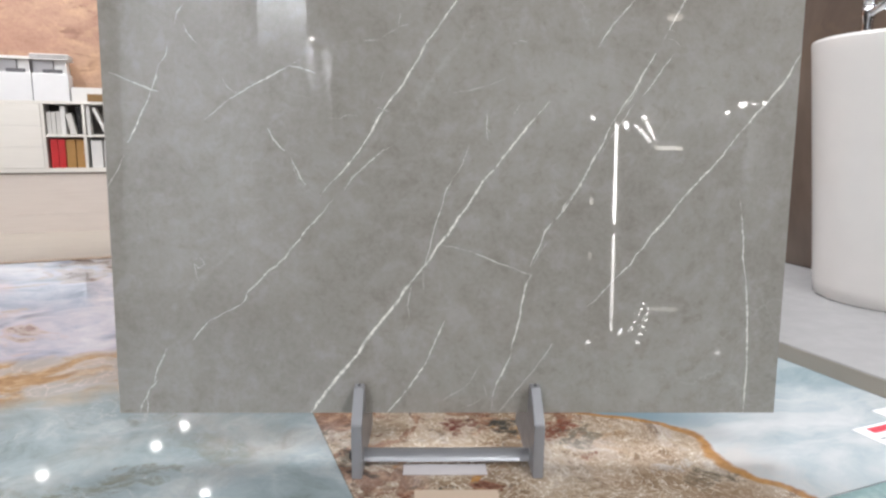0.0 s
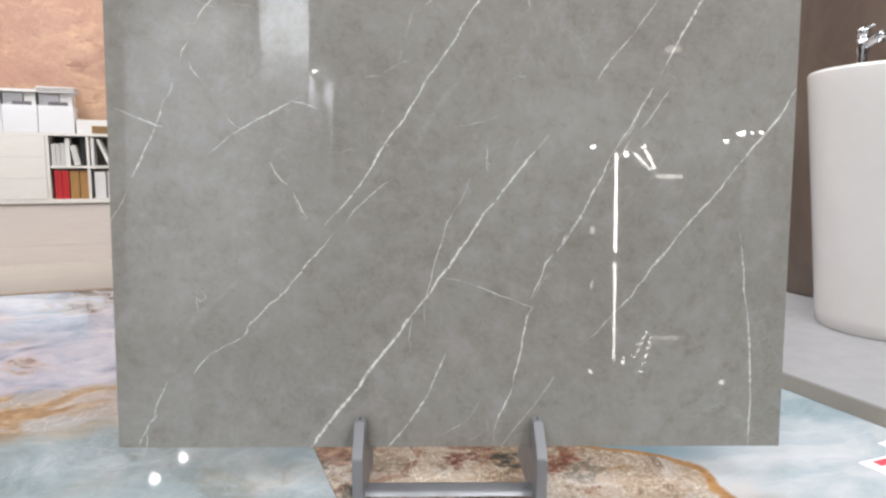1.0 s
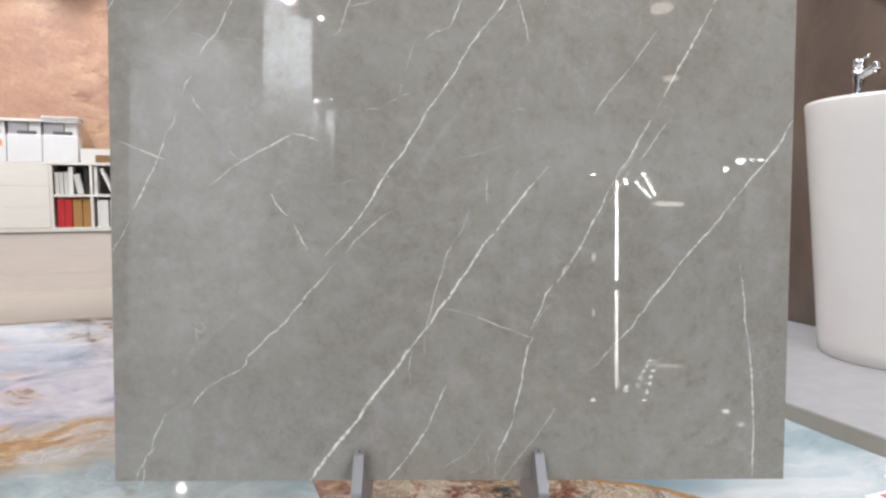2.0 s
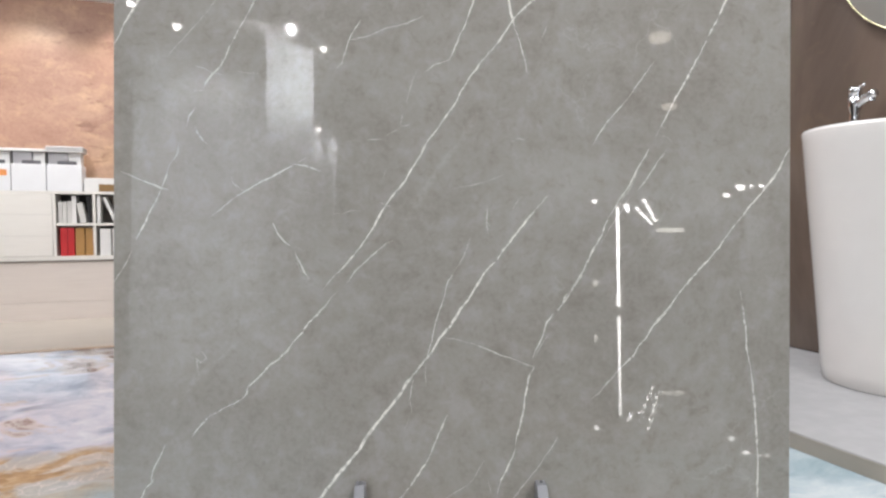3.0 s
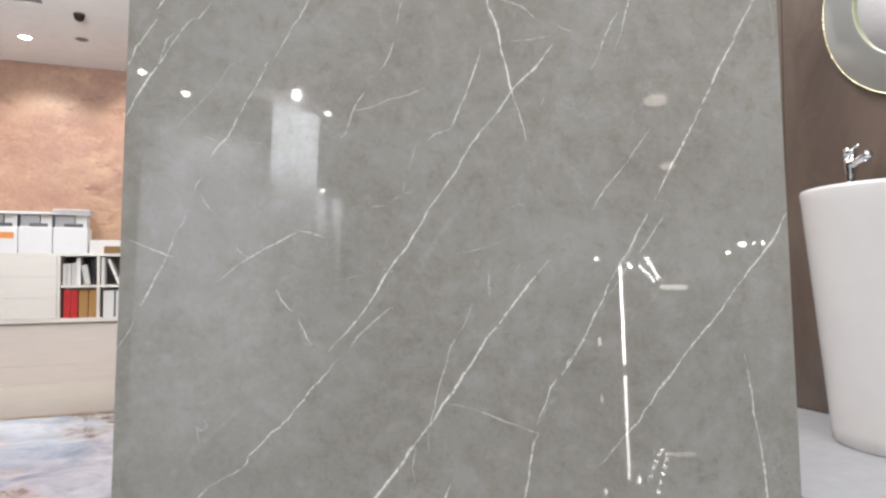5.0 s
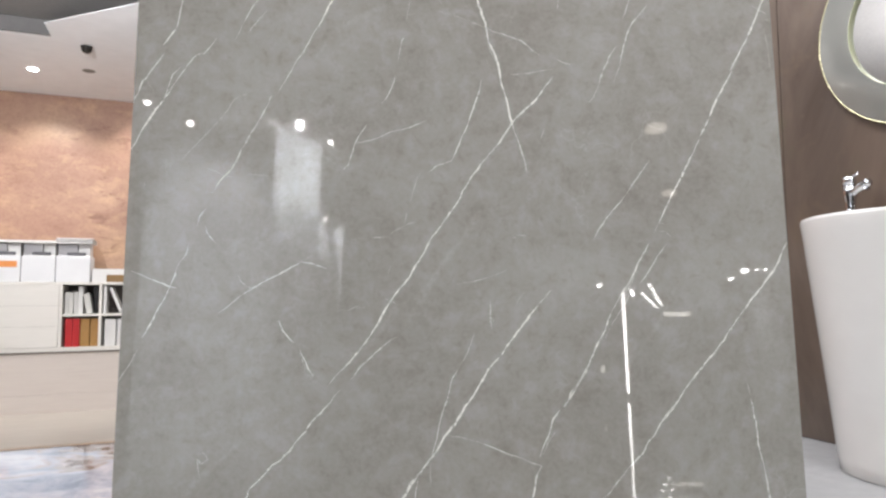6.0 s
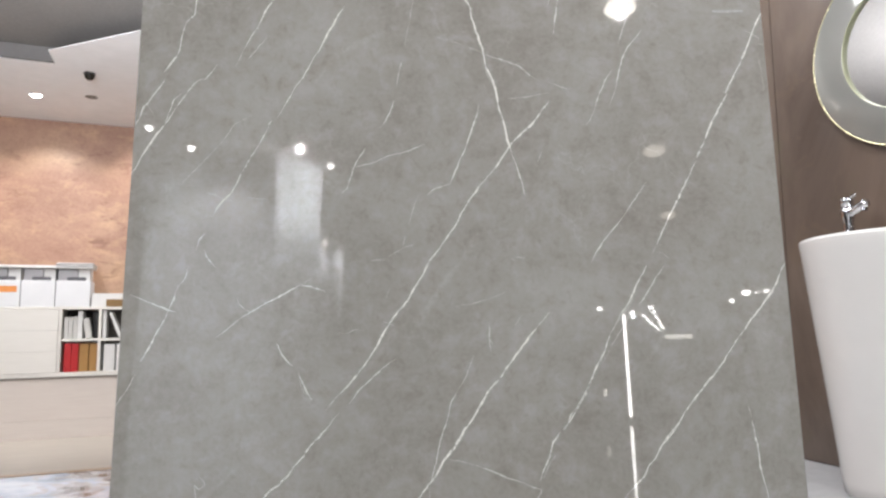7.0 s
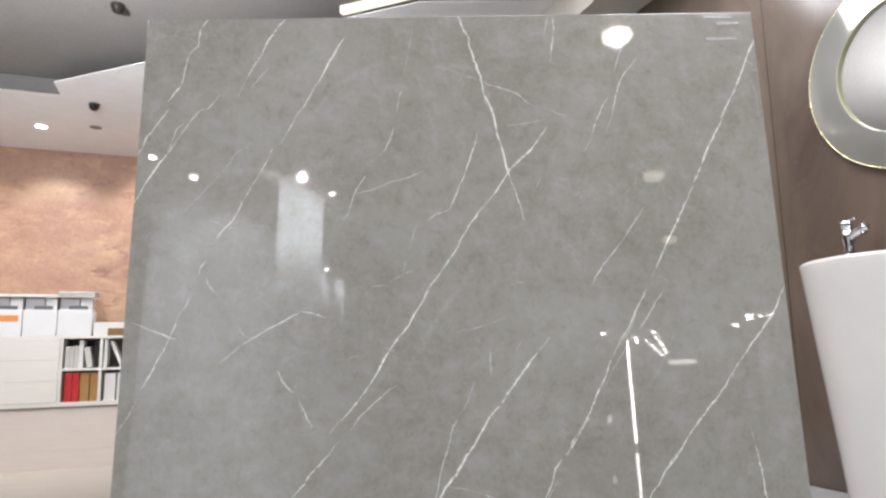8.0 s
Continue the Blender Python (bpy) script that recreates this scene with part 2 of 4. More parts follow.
        col = m.mix(m.math("MULTIPLY", m.span(m.noise(9, 5, 0.6, 0.5), 0.60, 0.66), zone), col, rgb(178, 126, 58))
        for cx, cy, rx, ry, tint, much in ((0.067, 0.124, 0.05, 0.035, rgb(96, 40, 34), 0.85), (0.147, 0.074, 0.034, 0.026, rgb(50, 54, 50), 0.9), (0.172, 0.034, 0.03, 0.022, rgb(186, 132, 60), 0.8),
                                           (0.243, 0.022, 0.055, 0.026, rgb(122, 60, 44), 0.8), (0.262, -0.034, 0.045, 0.022, rgb(104, 104, 96), 0.75), (0.245, -0.085, 0.02, 0.014, rgb(110, 50, 38), 0.8),
                                           (0.412, -0.235, 0.045, 0.022, rgb(84, 78, 64), 0.8), (0.395, -0.295, 0.07, 0.04, rgb(128, 104, 78), 0.7), (0.36, -0.19, 0.05, 0.018, rgb(186, 182, 178), 0.6)):
            col = m.mix(m.math("MULTIPLY", m.patch(cx, cy, rx, ry, 0.13), m.span(grain, 0.40, 0.58, 0.1 * much, much)), col, tint)
        pale = m.ramp(streak, (0.30, rgb(128, 146, 152)), (0.46, rgb(160, 172, 176)), (0.58, rgb(180, 185, 187)), (0.74, rgb(196, 198, 198)))
        pale = m.mix(m.math("MULTIPLY", m.span(d, 0.20, 0.03), m.span(py, -0.10, 0.02, 0.1, 0.75)), pale, rgb(112, 140, 154))
        pale = m.mix(m.math("MULTIPLY", m.span(d, 0.14, 0.05), m.math("MULTIPLY", m.span(py, -0.10, -0.18), m.span(cloud, 0.42, 0.62, 0.0, 0.55))), pale, rgb(196, 188, 182))
        col = m.mix(m.span(d, -0.004, 0.012), col, pale)
        rim = m.math("MULTIPLY", m.span(d, -0.018, -0.006), m.span(d, 0.016, 0.004))
        col = m.mix(m.math("MULTIPLY", rim, 0.9), col, m.ramp(fine, (0.3, rgb(128, 84, 42)), (0.6, rgb(176, 130, 74))))
    m.color(col)
    return m.m


def copper():
    """Copper-toned metallic plaster: rubbed gold over brown, with dark stains drawn out sideways."""
    m = Mat("copper_plaster", 0.42, spec=0.4)
    big = m.noise(1.3, 6, 0.62, 0.6, None, (0.8, 1, 1.3))
    mid = m.noise(4.5, 7, 0.68, 0.4, None, (0.7, 1, 1.3))
    c = m.ramp(big, (0.3, rgb(150, 114, 98)), (0.5, rgb(168, 132, 114)), (0.7, rgb(184, 152, 127)))
    c = m.mix(m.span(mid, 0.48, 0.68, 0, 0.6), c, rgb(198, 164, 132))
    stain = m.math("MULTIPLY", m.span(m.noise(6.5, 6, 0.6, 0.3, None, (0.6, 1, 1.5)), 0.54, 0.64), m.span(m.noise(1.7, 3), 0.42, 0.6))
    c = m.mix(m.math("MULTIPLY", stain, 0.5), c, rgb(116, 80, 68))
    c = m.mix(m.span(m.noise(38, 5, 0.7), 0.4, 0.7, 0, 0.25), c, rgb(118, 78, 62))
    m.color(c)
    m.rough(m.span(mid, 0.35, 0.65, 0.5, 0.34))
    m.bump(mid, 0.2, 0.004)
    return m.m


def wood_light(name, a, b, stretch):
    m = Mat(name, 0.45)
    g = m.noise(6, 6, 0.6, 0.5, None, stretch)
    m.color(m.ramp(g, (0.3, a), (0.7, b)))
    m.bump(g, 0.05, 0.001)
    return m.m


def brown_panel():
    m = Mat("brown_stone", 0.25, spec=0.6)
    n = m.noise(2.0, 6, 0.6, 0.6, None, (1, 1, 0.35))
    c = m.ramp(n, (0.3, rgb(66, 55, 48)), (0.5, rgb(88, 76, 68)), (0.72, rgb(108, 97, 88)))
    # upright streaks in the colour, standing for soft reflections in the polish
    c = m.mix(m.span(m.noise(3, 3, 0.5, 0.0, None, (1, 1, 0.2)), 0.45, 0.75, 0, 0.35), c, rgb(108, 91, 79))
    c = m.mix(m.span(m.noise(7, 6, 0.65, 0.5), 0.52, 0.68, 0, 0.45), c, rgb(92, 78, 66))
    c = m.mix(m.span(m.noise(5, 5, 0.6, 0.3, None, (1, 1, 0.5)), 0.56, 0.7, 0, 0.4), c, rgb(84, 78, 62))
    m.color(c)
    m.rough(m.span(m.noise(3, 5), 0.3, 0.7, 0.15, 0.26))
    return m.m


STONE, VEIN = stone_grey("grey_stone", False), stone_grey("grey_stone_vein", True)
MARBLE_L, MARBLE_R, MARBLE_C = marble("onyx_blue", "left"), marble("onyx_brown", "right"), marble("onyx_teal", "corner")
COPPER, BROWN = copper(), brown_panel()
WHITE = plain("white_paint", rgb(236, 236, 238), 0.6, vary=0.03)
WHITE_LAM = wood_light("white_laminate", rgb(226, 222, 215), rgb(232, 228, 222), (0.6, 1, 6))
BEIGE = wood_light("beige_laminate", rgb(214, 203, 195), rgb(221, 211, 203), (0.5, 1, 7))
TAN = wood_light("tan_floor", rgb(180, 172, 162), rgb(194, 186, 176), (0.6, 5, 1))
GREY_PAINT = plain("grey_metal_paint", rgb(140, 140, 143), 0.4, 0.2, bump=0.08)
STEEL = plain("steel_tube", rgb(160, 161, 164), 0.35, 0.6)
DARK_STEEL = plain("bolt_steel", rgb(84, 84, 86), 0.35, 0.9)
CERAMIC = plain("ceramic", rgb(209, 205, 201), 0.12, vary=0.02, coat=0.3)
CHROME = plain("chrome", rgb(220, 222, 225), 0.06, 1.0, vary=0.02)
PLINTH = plain("plinth_grey", rgb(152, 151, 151), 0.45, vary=0.03, scale=3)
PLINTH_EDGE = plain("plinth_edge", rgb(150, 143, 133), 0.5, vary=0.06, scale=5)
CEIL_GREY = plain("ceiling_grey", rgb(122, 118, 116), 0.8, vary=0.03)
HALL_GREY = plain("hall_wall", rgb(120, 116, 112), 0.7, vary=0.1, scale=1.0)
HALL_DARK = plain("hall_dark", rgb(74, 70, 66), 0.6, vary=0.1, scale=1.0)
FLOOR = plain("hall_floor", rgb(120, 117, 112), 0.02, vary=0.08, scale=2)
BLACK = plain("black_plastic", rgb(34, 32, 32), 0.35)
PAPER = plain("paper", rgb(228, 226, 224), 0.7, vary=0.03)
CARD = plain("card_white", rgb(228, 228, 230), 0.5, vary=0.02)
RED = plain("red_binder", rgb(190, 40, 44), 0.45, vary=0.1)
KRAFT = plain("kraft_binder", rgb(172, 130, 76), 0.6, vary=0.1)
ORANGE = plain("orange_sticker", rgb(232, 150, 84), 0.6)
GREYBOX = plain("grey_card", rgb(168, 166, 168), 0.7, vary=0.1)
# cell back greyed: the shade inside the cells put into the colour
SHADOW_GREY = plain("cell_back_shade", rgb(120, 114, 110), 0.8)
MIRROR = plain("mirror_silver", rgb(236, 238, 238), 0.01, 1.0, vary=0.0)
LED = glow("led_white", (1, 0.98, 0.95, 1), 45)
LED_FAR = glow("led_far", (1, 0.98, 0.96, 1), 38)
LED_SOFT = glow("led_soft", (1, 0.95, 0.85, 1), 8)
GLOBE = glow("globe_light", (1, 0.93, 0.84, 1), 18)
GLOBE_DIM = glow("globe_dim", (1, 0.9, 0.78, 1), 5)


# ---- builders ----
def mesh_of(name, bm, material, smooth=False):
    me = bpy.data.meshes.new(name)
    bmesh.ops.recalc_face_normals(bm, faces=bm.faces)
    bm.to_mesh(me)
    bm.free()
    me.materials.append(material)
    if smooth:
        me.shade_smooth()
    return me


def part(name, bm, material, parent, label="", m=None, smooth=False):
    ob = new(name, mesh_of(name, bm, material, smooth))
    ob.parent = parent
    if m is not None:
        ob.matrix_local = m
    return tagged(ob, label)


def thing(name, label, category, m=None, group="", kind=""):
    ob = new(name)
    ob.empty_display_size = 0.1
    ob.matrix_world = m if m is not None else Matrix()
    return tagged(ob, label, category, group, kind)


def solid(name, bm, material, label, category, m=None, kind="", group="", smooth=False):
    ob = new(name, mesh_of(name, bm, material, smooth))
    ob.matrix_world = m if m is not None else Matrix()
    return tagged(ob, label, category, group, kind)


def box(x0, x1, y0, y1, z0, z1, bevel=0.0, bm=None, segments=2):
    own = bmesh.new()
    bmesh.ops.create_cube(own, size=1)
    for v in own.verts:
        v.co = (x0 + (v.co.x + 0.5) * (x1 - x0), y0 + (v.co.y + 0.5) * (y1 - y0), z0 + (v.co.z + 0.5) * (z1 - z0))
    if bevel:
        bmesh.ops.bevel(own, geom=own.edges, offset=bevel, segments=segments, affect="EDGES", profile=0.5)
    return join(bm, own)


def join(bm, own):
    if bm is None:
        return own
    me = bpy.data.meshes.new("join")
    own.to_mesh(me)
    own.free()
    bm.from_mesh(me)
    bpy.data.meshes.remove(me)
    return bm


def prism(points, depth, bevel=0.0):
    """A polygon in the yz plane, given thickness along x, centred on x = 0."""
    bm = bmesh.new()
    f = bm.faces.new([bm.verts.new((-depth / 2, y, z)) for y, z in points])
    out = bmesh.ops.extrude_face_region(bm, geom=[f])
    for v in out["geom"]:
        if isinstance(v, bmesh.types.BMVert):
            v.co.x += depth
    if bevel:
        bmesh.ops.bevel(bm, geom=bm.edges, offset=bevel, segments=2, affect="EDGES")
    return bm


def plate(points, z0, z1, bevel=0.0):
    """A polygon in the xy plane between two heights."""
    bm = bmesh.new()
    f = bm.faces.new([bm.verts.new((x, y, z0)) for x, y in points])
    out = bmesh.ops.extrude_face_region(bm, geom=[f])
    for v in out["geom"]:
        if isinstance(v, bmesh.types.BMVert):
            v.co.z += z1 - z0
    if bevel:
        top = [e for e in bm.edges if all(abs(v.co.z - z1) < 1e-6 for v in e.verts)]
        bmesh.ops.bevel(bm, geom=top, offset=bevel, segments=2, affect="EDGES")
    return bm


def lathe(profile, steps=48, bm=None, m=None):
    """Turns a profile of (radius, height) about z."""
    own = bmesh.new()
    rings = []
    for r, z in profile:
        if r < 1e-6:
            rings.append([own.verts.new((0, 0, z))])
        else:
            rings.append([own.verts.new((r * math.cos(2 * math.pi * k / steps), r * math.sin(2 * math.pi * k / steps), z)) for k in range(steps)])
    for a, b in zip(rings, rings[1:]):
        for k in range(steps):
            l = (k + 1) % steps
            ring = [a[k % len(a)], a[l % len(a)], b[l % len(b)], b[k % len(b)]]
            face = list(dict.fromkeys(ring))
            if len(face) > 2:
                own.faces.new(face)
    if m is not None:
        bmesh.ops.transform(own, matrix=m, verts=own.verts)
    return join(bm, own)


def tube(a, b, r, steps=20, bm=None, bevel=0.0):
    a, b = Vector(a), Vector(b)
    h = (b - a).length
    m = Matrix.Translation(a) @ (b - a).to_track_quat("Z", "Y").to_matrix().to_4x4()
    e = bevel
    return lathe([(0, 0), (r - e, 0), (r, e), (r, h - e), (r - e, h), (0, h)], steps, bm, m)


# ---- setting ----
solid("floor", box(-14, 16, -32, 12, FLOOR_Z - 0.2, FLOOR_Z), FLOOR, "polished pale grey hall floor", "floor", kind="structure")
solid("floor_tan", box(-7, 3.2, 2.3, 7.0, FLOOR_Z, FLOOR_Z + 0.012), TAN, "tan wood floor before the counter", "floor", ROOM, "structure")
solid("ceiling", box(-14, 16, -32, 12, CEIL_Z, CEIL_Z + 0.2), CEIL_GREY, "matt grey painted ceiling", "ceiling", kind="structure")
solid("wall_north", box(-8, 3.4, 6.8, 7.0, FLOOR_Z, CEIL_Z), COPPER, "mottled copper plaster wall behind the counter", "wall", ROOM, "structure")
solid("wall_outer_south", box(-14, 16, -32, -31.8, FLOOR_Z, CEIL_Z), HALL_DARK, "dark grey hall wall", "wall", kind="structure")
solid("wall_outer_west", box(-14, -13.8, -31.8, 12, FLOOR_Z, CEIL_Z), HALL_GREY, "grey hall wall", "wall", kind="structure")
solid("wall_outer_east", box(15.8, 16, -31.8, 12, FLOOR_Z, CEIL_Z), HALL_GREY, "grey hall wall", "wall", kind="structure")
solid("wall_outer_north", box(-13.8, 15.8, 11.8, 12, FLOOR_Z, CEIL_Z), HALL_GREY, "grey hall wall", "wall", kind="structure")

# dropped white ceiling with a notched edge
SOFFIT = [(-8, 6.79), (-8, 5.03), (-1.55, 5.03), (-1.55, 4.74), (0.43, 2.98), (0.85, 2.60), (1.66, 2.30), (3.3, 2.30), (3.3, 6.79)]
# set-back body whose dark colour stands for the shadow gap over the soffit
solid("ceiling_gap_shade", plate([(-8, 6.79), (-8, 5.05), (-1.7, 5.05), (-1.2, 5.2), (0.6, 3.5), (1.6, 2.9), (3.3, 2.9), (3.3, 6.79)], SOFFIT_Z + 0.007, CEIL_Z - 0.002), HALL_DARK, "body over the dropped ceiling, darkened to stand for the unlit gap", "ceiling", ROOM, "structure")
solid("ceiling_soffit", plate(SOFFIT, SOFFIT_Z, SOFFIT_Z + 0.006), WHITE, "white plasterboard dropped ceiling", "ceiling", ROOM, "structure")
solid("ceiling_cove", plate([(0.43, 2.95), (0.83, 2.58), (0.80, 2.55), (0.40, 2.92)], SOFFIT_Z + 0.01, SOFFIT_Z + 0.06), glow("cove_glow", (1, 0.94, 0.82, 1), 1.1), "lit cove strip at the ceiling's edge", "light", ROOM, "structure")
solid("ceiling_fascia", box(-8, -1.553, 5.0, 5.027, SOFFIT_Z + 0.002, CEIL_Z - 0.004), plain("fascia_grey", rgb(98, 95, 94), 0.7), "grey fascia of the dropped ceiling", "ceiling", ROOM, "structure")

# brown stone wall behind the basin, of upright slabs with a fine joint, and its bulkhead
wall_e = solid("wall_east", box(2.0, 2.14, -1.6, 2.9, FLOOR_Z, 2.6), HALL_DARK, "dark brown polished stone wall", "wall", ROOM, "structure")
for k, (q0, q1) in enumerate(((-1.6, -0.157), (-0.153, 1.043), (1.047, 2.243), (2.247, 2.9))):
    part("stone_panel", box(1.985, 1.999, q0, q1, 0.043, 2.6, 0.0012), BROWN, wall_e)
solid("ceiling_bulkhead", box(1.67, 2.3, -1.6, 2.9, 2.602, CEIL_Z - 0.003), plain("bulkhead", rgb(196, 190, 182), 0.7), "beige bulkhead over the stone wall", "ceiling", ROOM, "structure")

# raised display platform with its large marble slabs
platform = tagged(new("platform", mesh_of("platform", plate([(-1.42, -0.95), (1.038, -0.95), (1.038, 2.247), (-1.30, 2.247), (-1.385, 2.215), (-1.42, 2.13)], FLOOR_Z, -0.004), plain("platform_side", rgb(170, 148, 122), 0.6))), "low display platform covered in polished onyx slabs", "platform", kind="structure")
platform.matrix_world = ROOM
part("marble_slab", plate([(-1.42, -0.352), (-0.2036, -0.352), (-0.2036, 2.25), (-1.30, 2.25), (-1.39, 2.215), (-1.42, 2.13)], -0.0039, 0.0, 0.0005), MARBLE_L, platform, "blue and lilac onyx slab with an ochre band")
part("marble_slab", plate([(-0.2026, -0.352), (1.036, -0.352), (1.036, 2.25), (-0.2026, 2.25)], -0.0039, 0.0, 0.0005), MARBLE_R, platform, "brown, rust and pale blue onyx slab")
part("marble_slab", plate([(-1.42, -0.95), (-0.2045, -0.95), (-0.2045, -0.355), (-1.42, -0.355)], -0.0039, 0.0, 0.0005), MARBLE_L, platform)
part("marble_slab", plate([(-0.2015, -0.95), (1.036, -0.95), (1.036, -0.355), (-0.2015, -0.355)], -0.0039, 0.0, 0.0005), MARBLE_C, platform, "teal onyx slab")
part("edge_trim", box(-1.30, 1.03, 2.2515, 2.275, FLOOR_Z, 0.006, 0.002), plain("trim_tan", rgb(160, 140, 120), 0.5), platform, "tan edge trim")

# grey plinth under the basin
plinth = solid("plinth", plate([(1.041, -1.6), (1.984, -1.6), (1.984, 2.9), (1.041, 2.9)], -0.03, 0.041, 0.004), PLINTH, "matt grey plinth under the wash basin", "plinth", ROOM, "structure")
part("plinth_base", box(1.045, 1.984, -1.6, 2.9, FLOOR_Z, -0.031), HALL_GREY, plinth)
part("plinth_riser", box(1.037, 1.0405, -1.6, 2.9, 0.0005, 0.040), PLINTH_EDGE, plinth, "brown-grey riser strip")

# ---- the leaning grey stone slab ----
SLAB = pose(0, 0, 0.085, -LEAN, 0, 0)
slab = thing("stone_slab", "square polished grey stone slab with white veins, leaning on a stand", "stone slab", SLAB)
part("body", box(-0.6, 0.6, 0.0, 0.009, 0.0, 1.2, 0.0003, segments=1), STONE, slab)


def vein(width, strength, *pts):
    """One white vein: a ribbon along a broken line, wavering and uneven in width, with its mask fading to the sides and ends."""
    line = []
    for (x0, z0), (x1, z1) in zip(pts, pts[1:]):
        n = max(2, int(math.hypot(x1 - x0, z1 - z0) / 0.004))
        line += [(x0 + (x1 - x0) * k / n, z0 + (z1 - z0) * k / n) for k in range(n)]
    line.append(pts[-1])
    seed = pts[0][0] * 37 + pts[0][1] * 91
    bm = bmesh.new()
    layer = bm.verts.layers.float.new("vein")
    rows, total = [], len(line) - 1
    for k, (x, z) in enumerate(line):
        a, b = line[max(0, k - 2)], line[min(total, k + 2)]
        d = Vector((b[0] - a[0], b[1] - a[1])).normalized()
        n = Vector((-d.y, d.x))
        s = k * 0.004
        sway = 0.0009 * noise.noise((seed, s * 45, 0)) + 0.0013 * noise.noise((seed, s * 120, 5))
        w = width * 0.00036 * (0.85 + 0.7 * noise.noise((seed, s * 22, 9)) + 0.6 * noise.noise((seed, s * 100, 3)))
        w = max(w, 0.0004)
        end = min(1.0, (k + 1) / 5, (total - k + 1) / 5)
        amount = strength * (0.45 + 0.55 * end) * min(1, max(0.30, 0.95 + 0.6 * noise.noise((seed, s * 30, 17)) + 0.95 * noise.noise((seed, s * 95, 27))))
        row = []
        for side, mask in ((-1.7, 0.0), (-0.55, 1.0), (0.55, 1.0), (1.7, 0.0)):
            q = Vector((x, z)) + n * (sway + side * w * (0.4 + 0.6 * end))
            q.x, q.y = min(0.5994, max(-0.5994, q.x)), min(1.1994, max(0.0006, q.y))
            v = bm.verts.new((q.x, -0.00025, q.y))
            v[layer] = mask * amount
            row.append(v)
        rows.append(row)
    for r0, r1 in zip(rows, rows[1:]):
        for k in range(3):
            bm.faces.new((r0[k], r0[k + 1], r1[k + 1], r1[k]))
    for f in bm.faces:
        f.normal_update()
        if f.normal.y > 0:
            f.normal_flip()
    me = bpy.data.meshes.new("vein")
    bm.to_mesh(me)
    bm.free()
    me.materials.append(VEIN)
    ob = new("vein", me)
    ob.parent = slab


vein(3, 0.85, (-0.482, 1.201), (-0.495, 1.175), (-0.498, 1.143), (-0.515, 1.125), (-0.519, 1.107), (-0.523, 1.073), (-0.529, 1.056), (-0.542, 1.036), (-0.550, 1.024))
vein(2.6, 0.8, (-0.548, 1.009), (-0.561, 0.990), (-0.577, 0.963), (-0.584, 0.958), (-0.592, 0.933), (-0.601, 0.917))
vein(1.8, 0.3, (-0.576, 0.958), (-0.562, 0.935))
vein(2.4, 0.6, (-0.450, 1.040), (-0.460, 1.025), (-0.472, 1.010), (-0.486, 1.008), (-0.501, 0.989), (-0.516, 0.966), (-0.526, 0.951))
vein(3.6, 0.95, (-0.526, 0.951), (-0.540, 0.925), (-0.558, 0.901), (-0.571, 0.879), (-0.583, 0.859), (-0.592, 0.837), (-0.603, 0.820))
vein(2.4, 0.7, (-0.517, 0.982), (-0.530, 0.968), (-0.536, 0.946), (-0.543, 0.925))
vein(2.6, 0.75, (-0.326, 1.202), (-0.345, 1.177), (-0.361, 1.153), (-0.374, 1.121), (-0.389, 1.095), (-0.401, 1.069))
vein(1.8, 0.45, (-0.401, 1.069), (-0.409, 1.050), (-0.416, 1.036))
vein(2, 0.55, (-0.356, 1.097), (-0.372, 1.076), (-0.385, 1.059), (-0.391, 1.048))
vein(3, 0.85, (-0.211, 1.159), (-0.224, 1.135), (-0.240, 1.105), (-0.254, 1.075), (-0.268, 1.052))
vein(2.6, 0.75, (-0.268, 1.052), (-0.275, 1.036), (-0.287, 1.013), (-0.301, 0.994), (-0.314, 0.967), (-0.327, 0.942), (-0.333, 0.933))
vein(4, 0.7, (-0.344, 0.927), (-0.350, 0.919))
vein(2.6, 0.6, (-0.349, 0.915), (-0.357, 0.898), (-0.369, 0.875), (-0.379, 0.859), (-0.387, 0.842), (-0.397, 0.824))
vein(3, 0.7, (-0.397, 0.824), (-0.404, 0.808), (-0.414, 0.788), (-0.426, 0.775), (-0.436, 0.762), (-0.443, 0.749))
vein(1.8, 0.45, (-0.458, 0.789), (-0.442, 0.784), (-0.426, 0.775), (-0.407, 0.773))
vein(1.8, 0.4, (-0.384, 0.779), (-0.348, 0.775))
vein(1.8, 0.4, (-0.460, 0.744), (-0.443, 0.745))
vein(2.2, 0.5, (-0.457, 0.716), (-0.469, 0.699), (-0.473, 0.681))
vein(2, 0.6, (-0.459, 0.683), (-0.452, 0.667), (-0.437, 0.649))
vein(1.6, 0.3, (-0.569, 0.767), (-0.574, 0.752))
vein(1.8, 0.25, (-0.382, 0.937), (-0.412, 0.921), (-0.432, 0.890), (-0.452, 0.866), (-0.477, 0.838), (-0.506, 0.806))
vein(2.4, 0.65, (-0.487, 0.652), (-0.490, 0.631), (-0.502, 0.616), (-0.510, 0.591), (-0.517, 0.573))
vein(2.8, 0.75, (-0.517, 0.573), (-0.526, 0.551), (-0.539, 0.527), (-0.548, 0.507), (-0.561, 0.483))
vein(2.2, 0.6, (-0.569, 0.462), (-0.579, 0.440), (-0.591, 0.421), (-0.603, 0.402))
vein(2.2, 0.75, (-0.587, 0.602), (-0.569, 0.594), (-0.543, 0.584), (-0.517, 0.573), (-0.505, 0.571))
vein(1.6, 0.4, (-0.264, 0.627), (-0.288, 0.613))
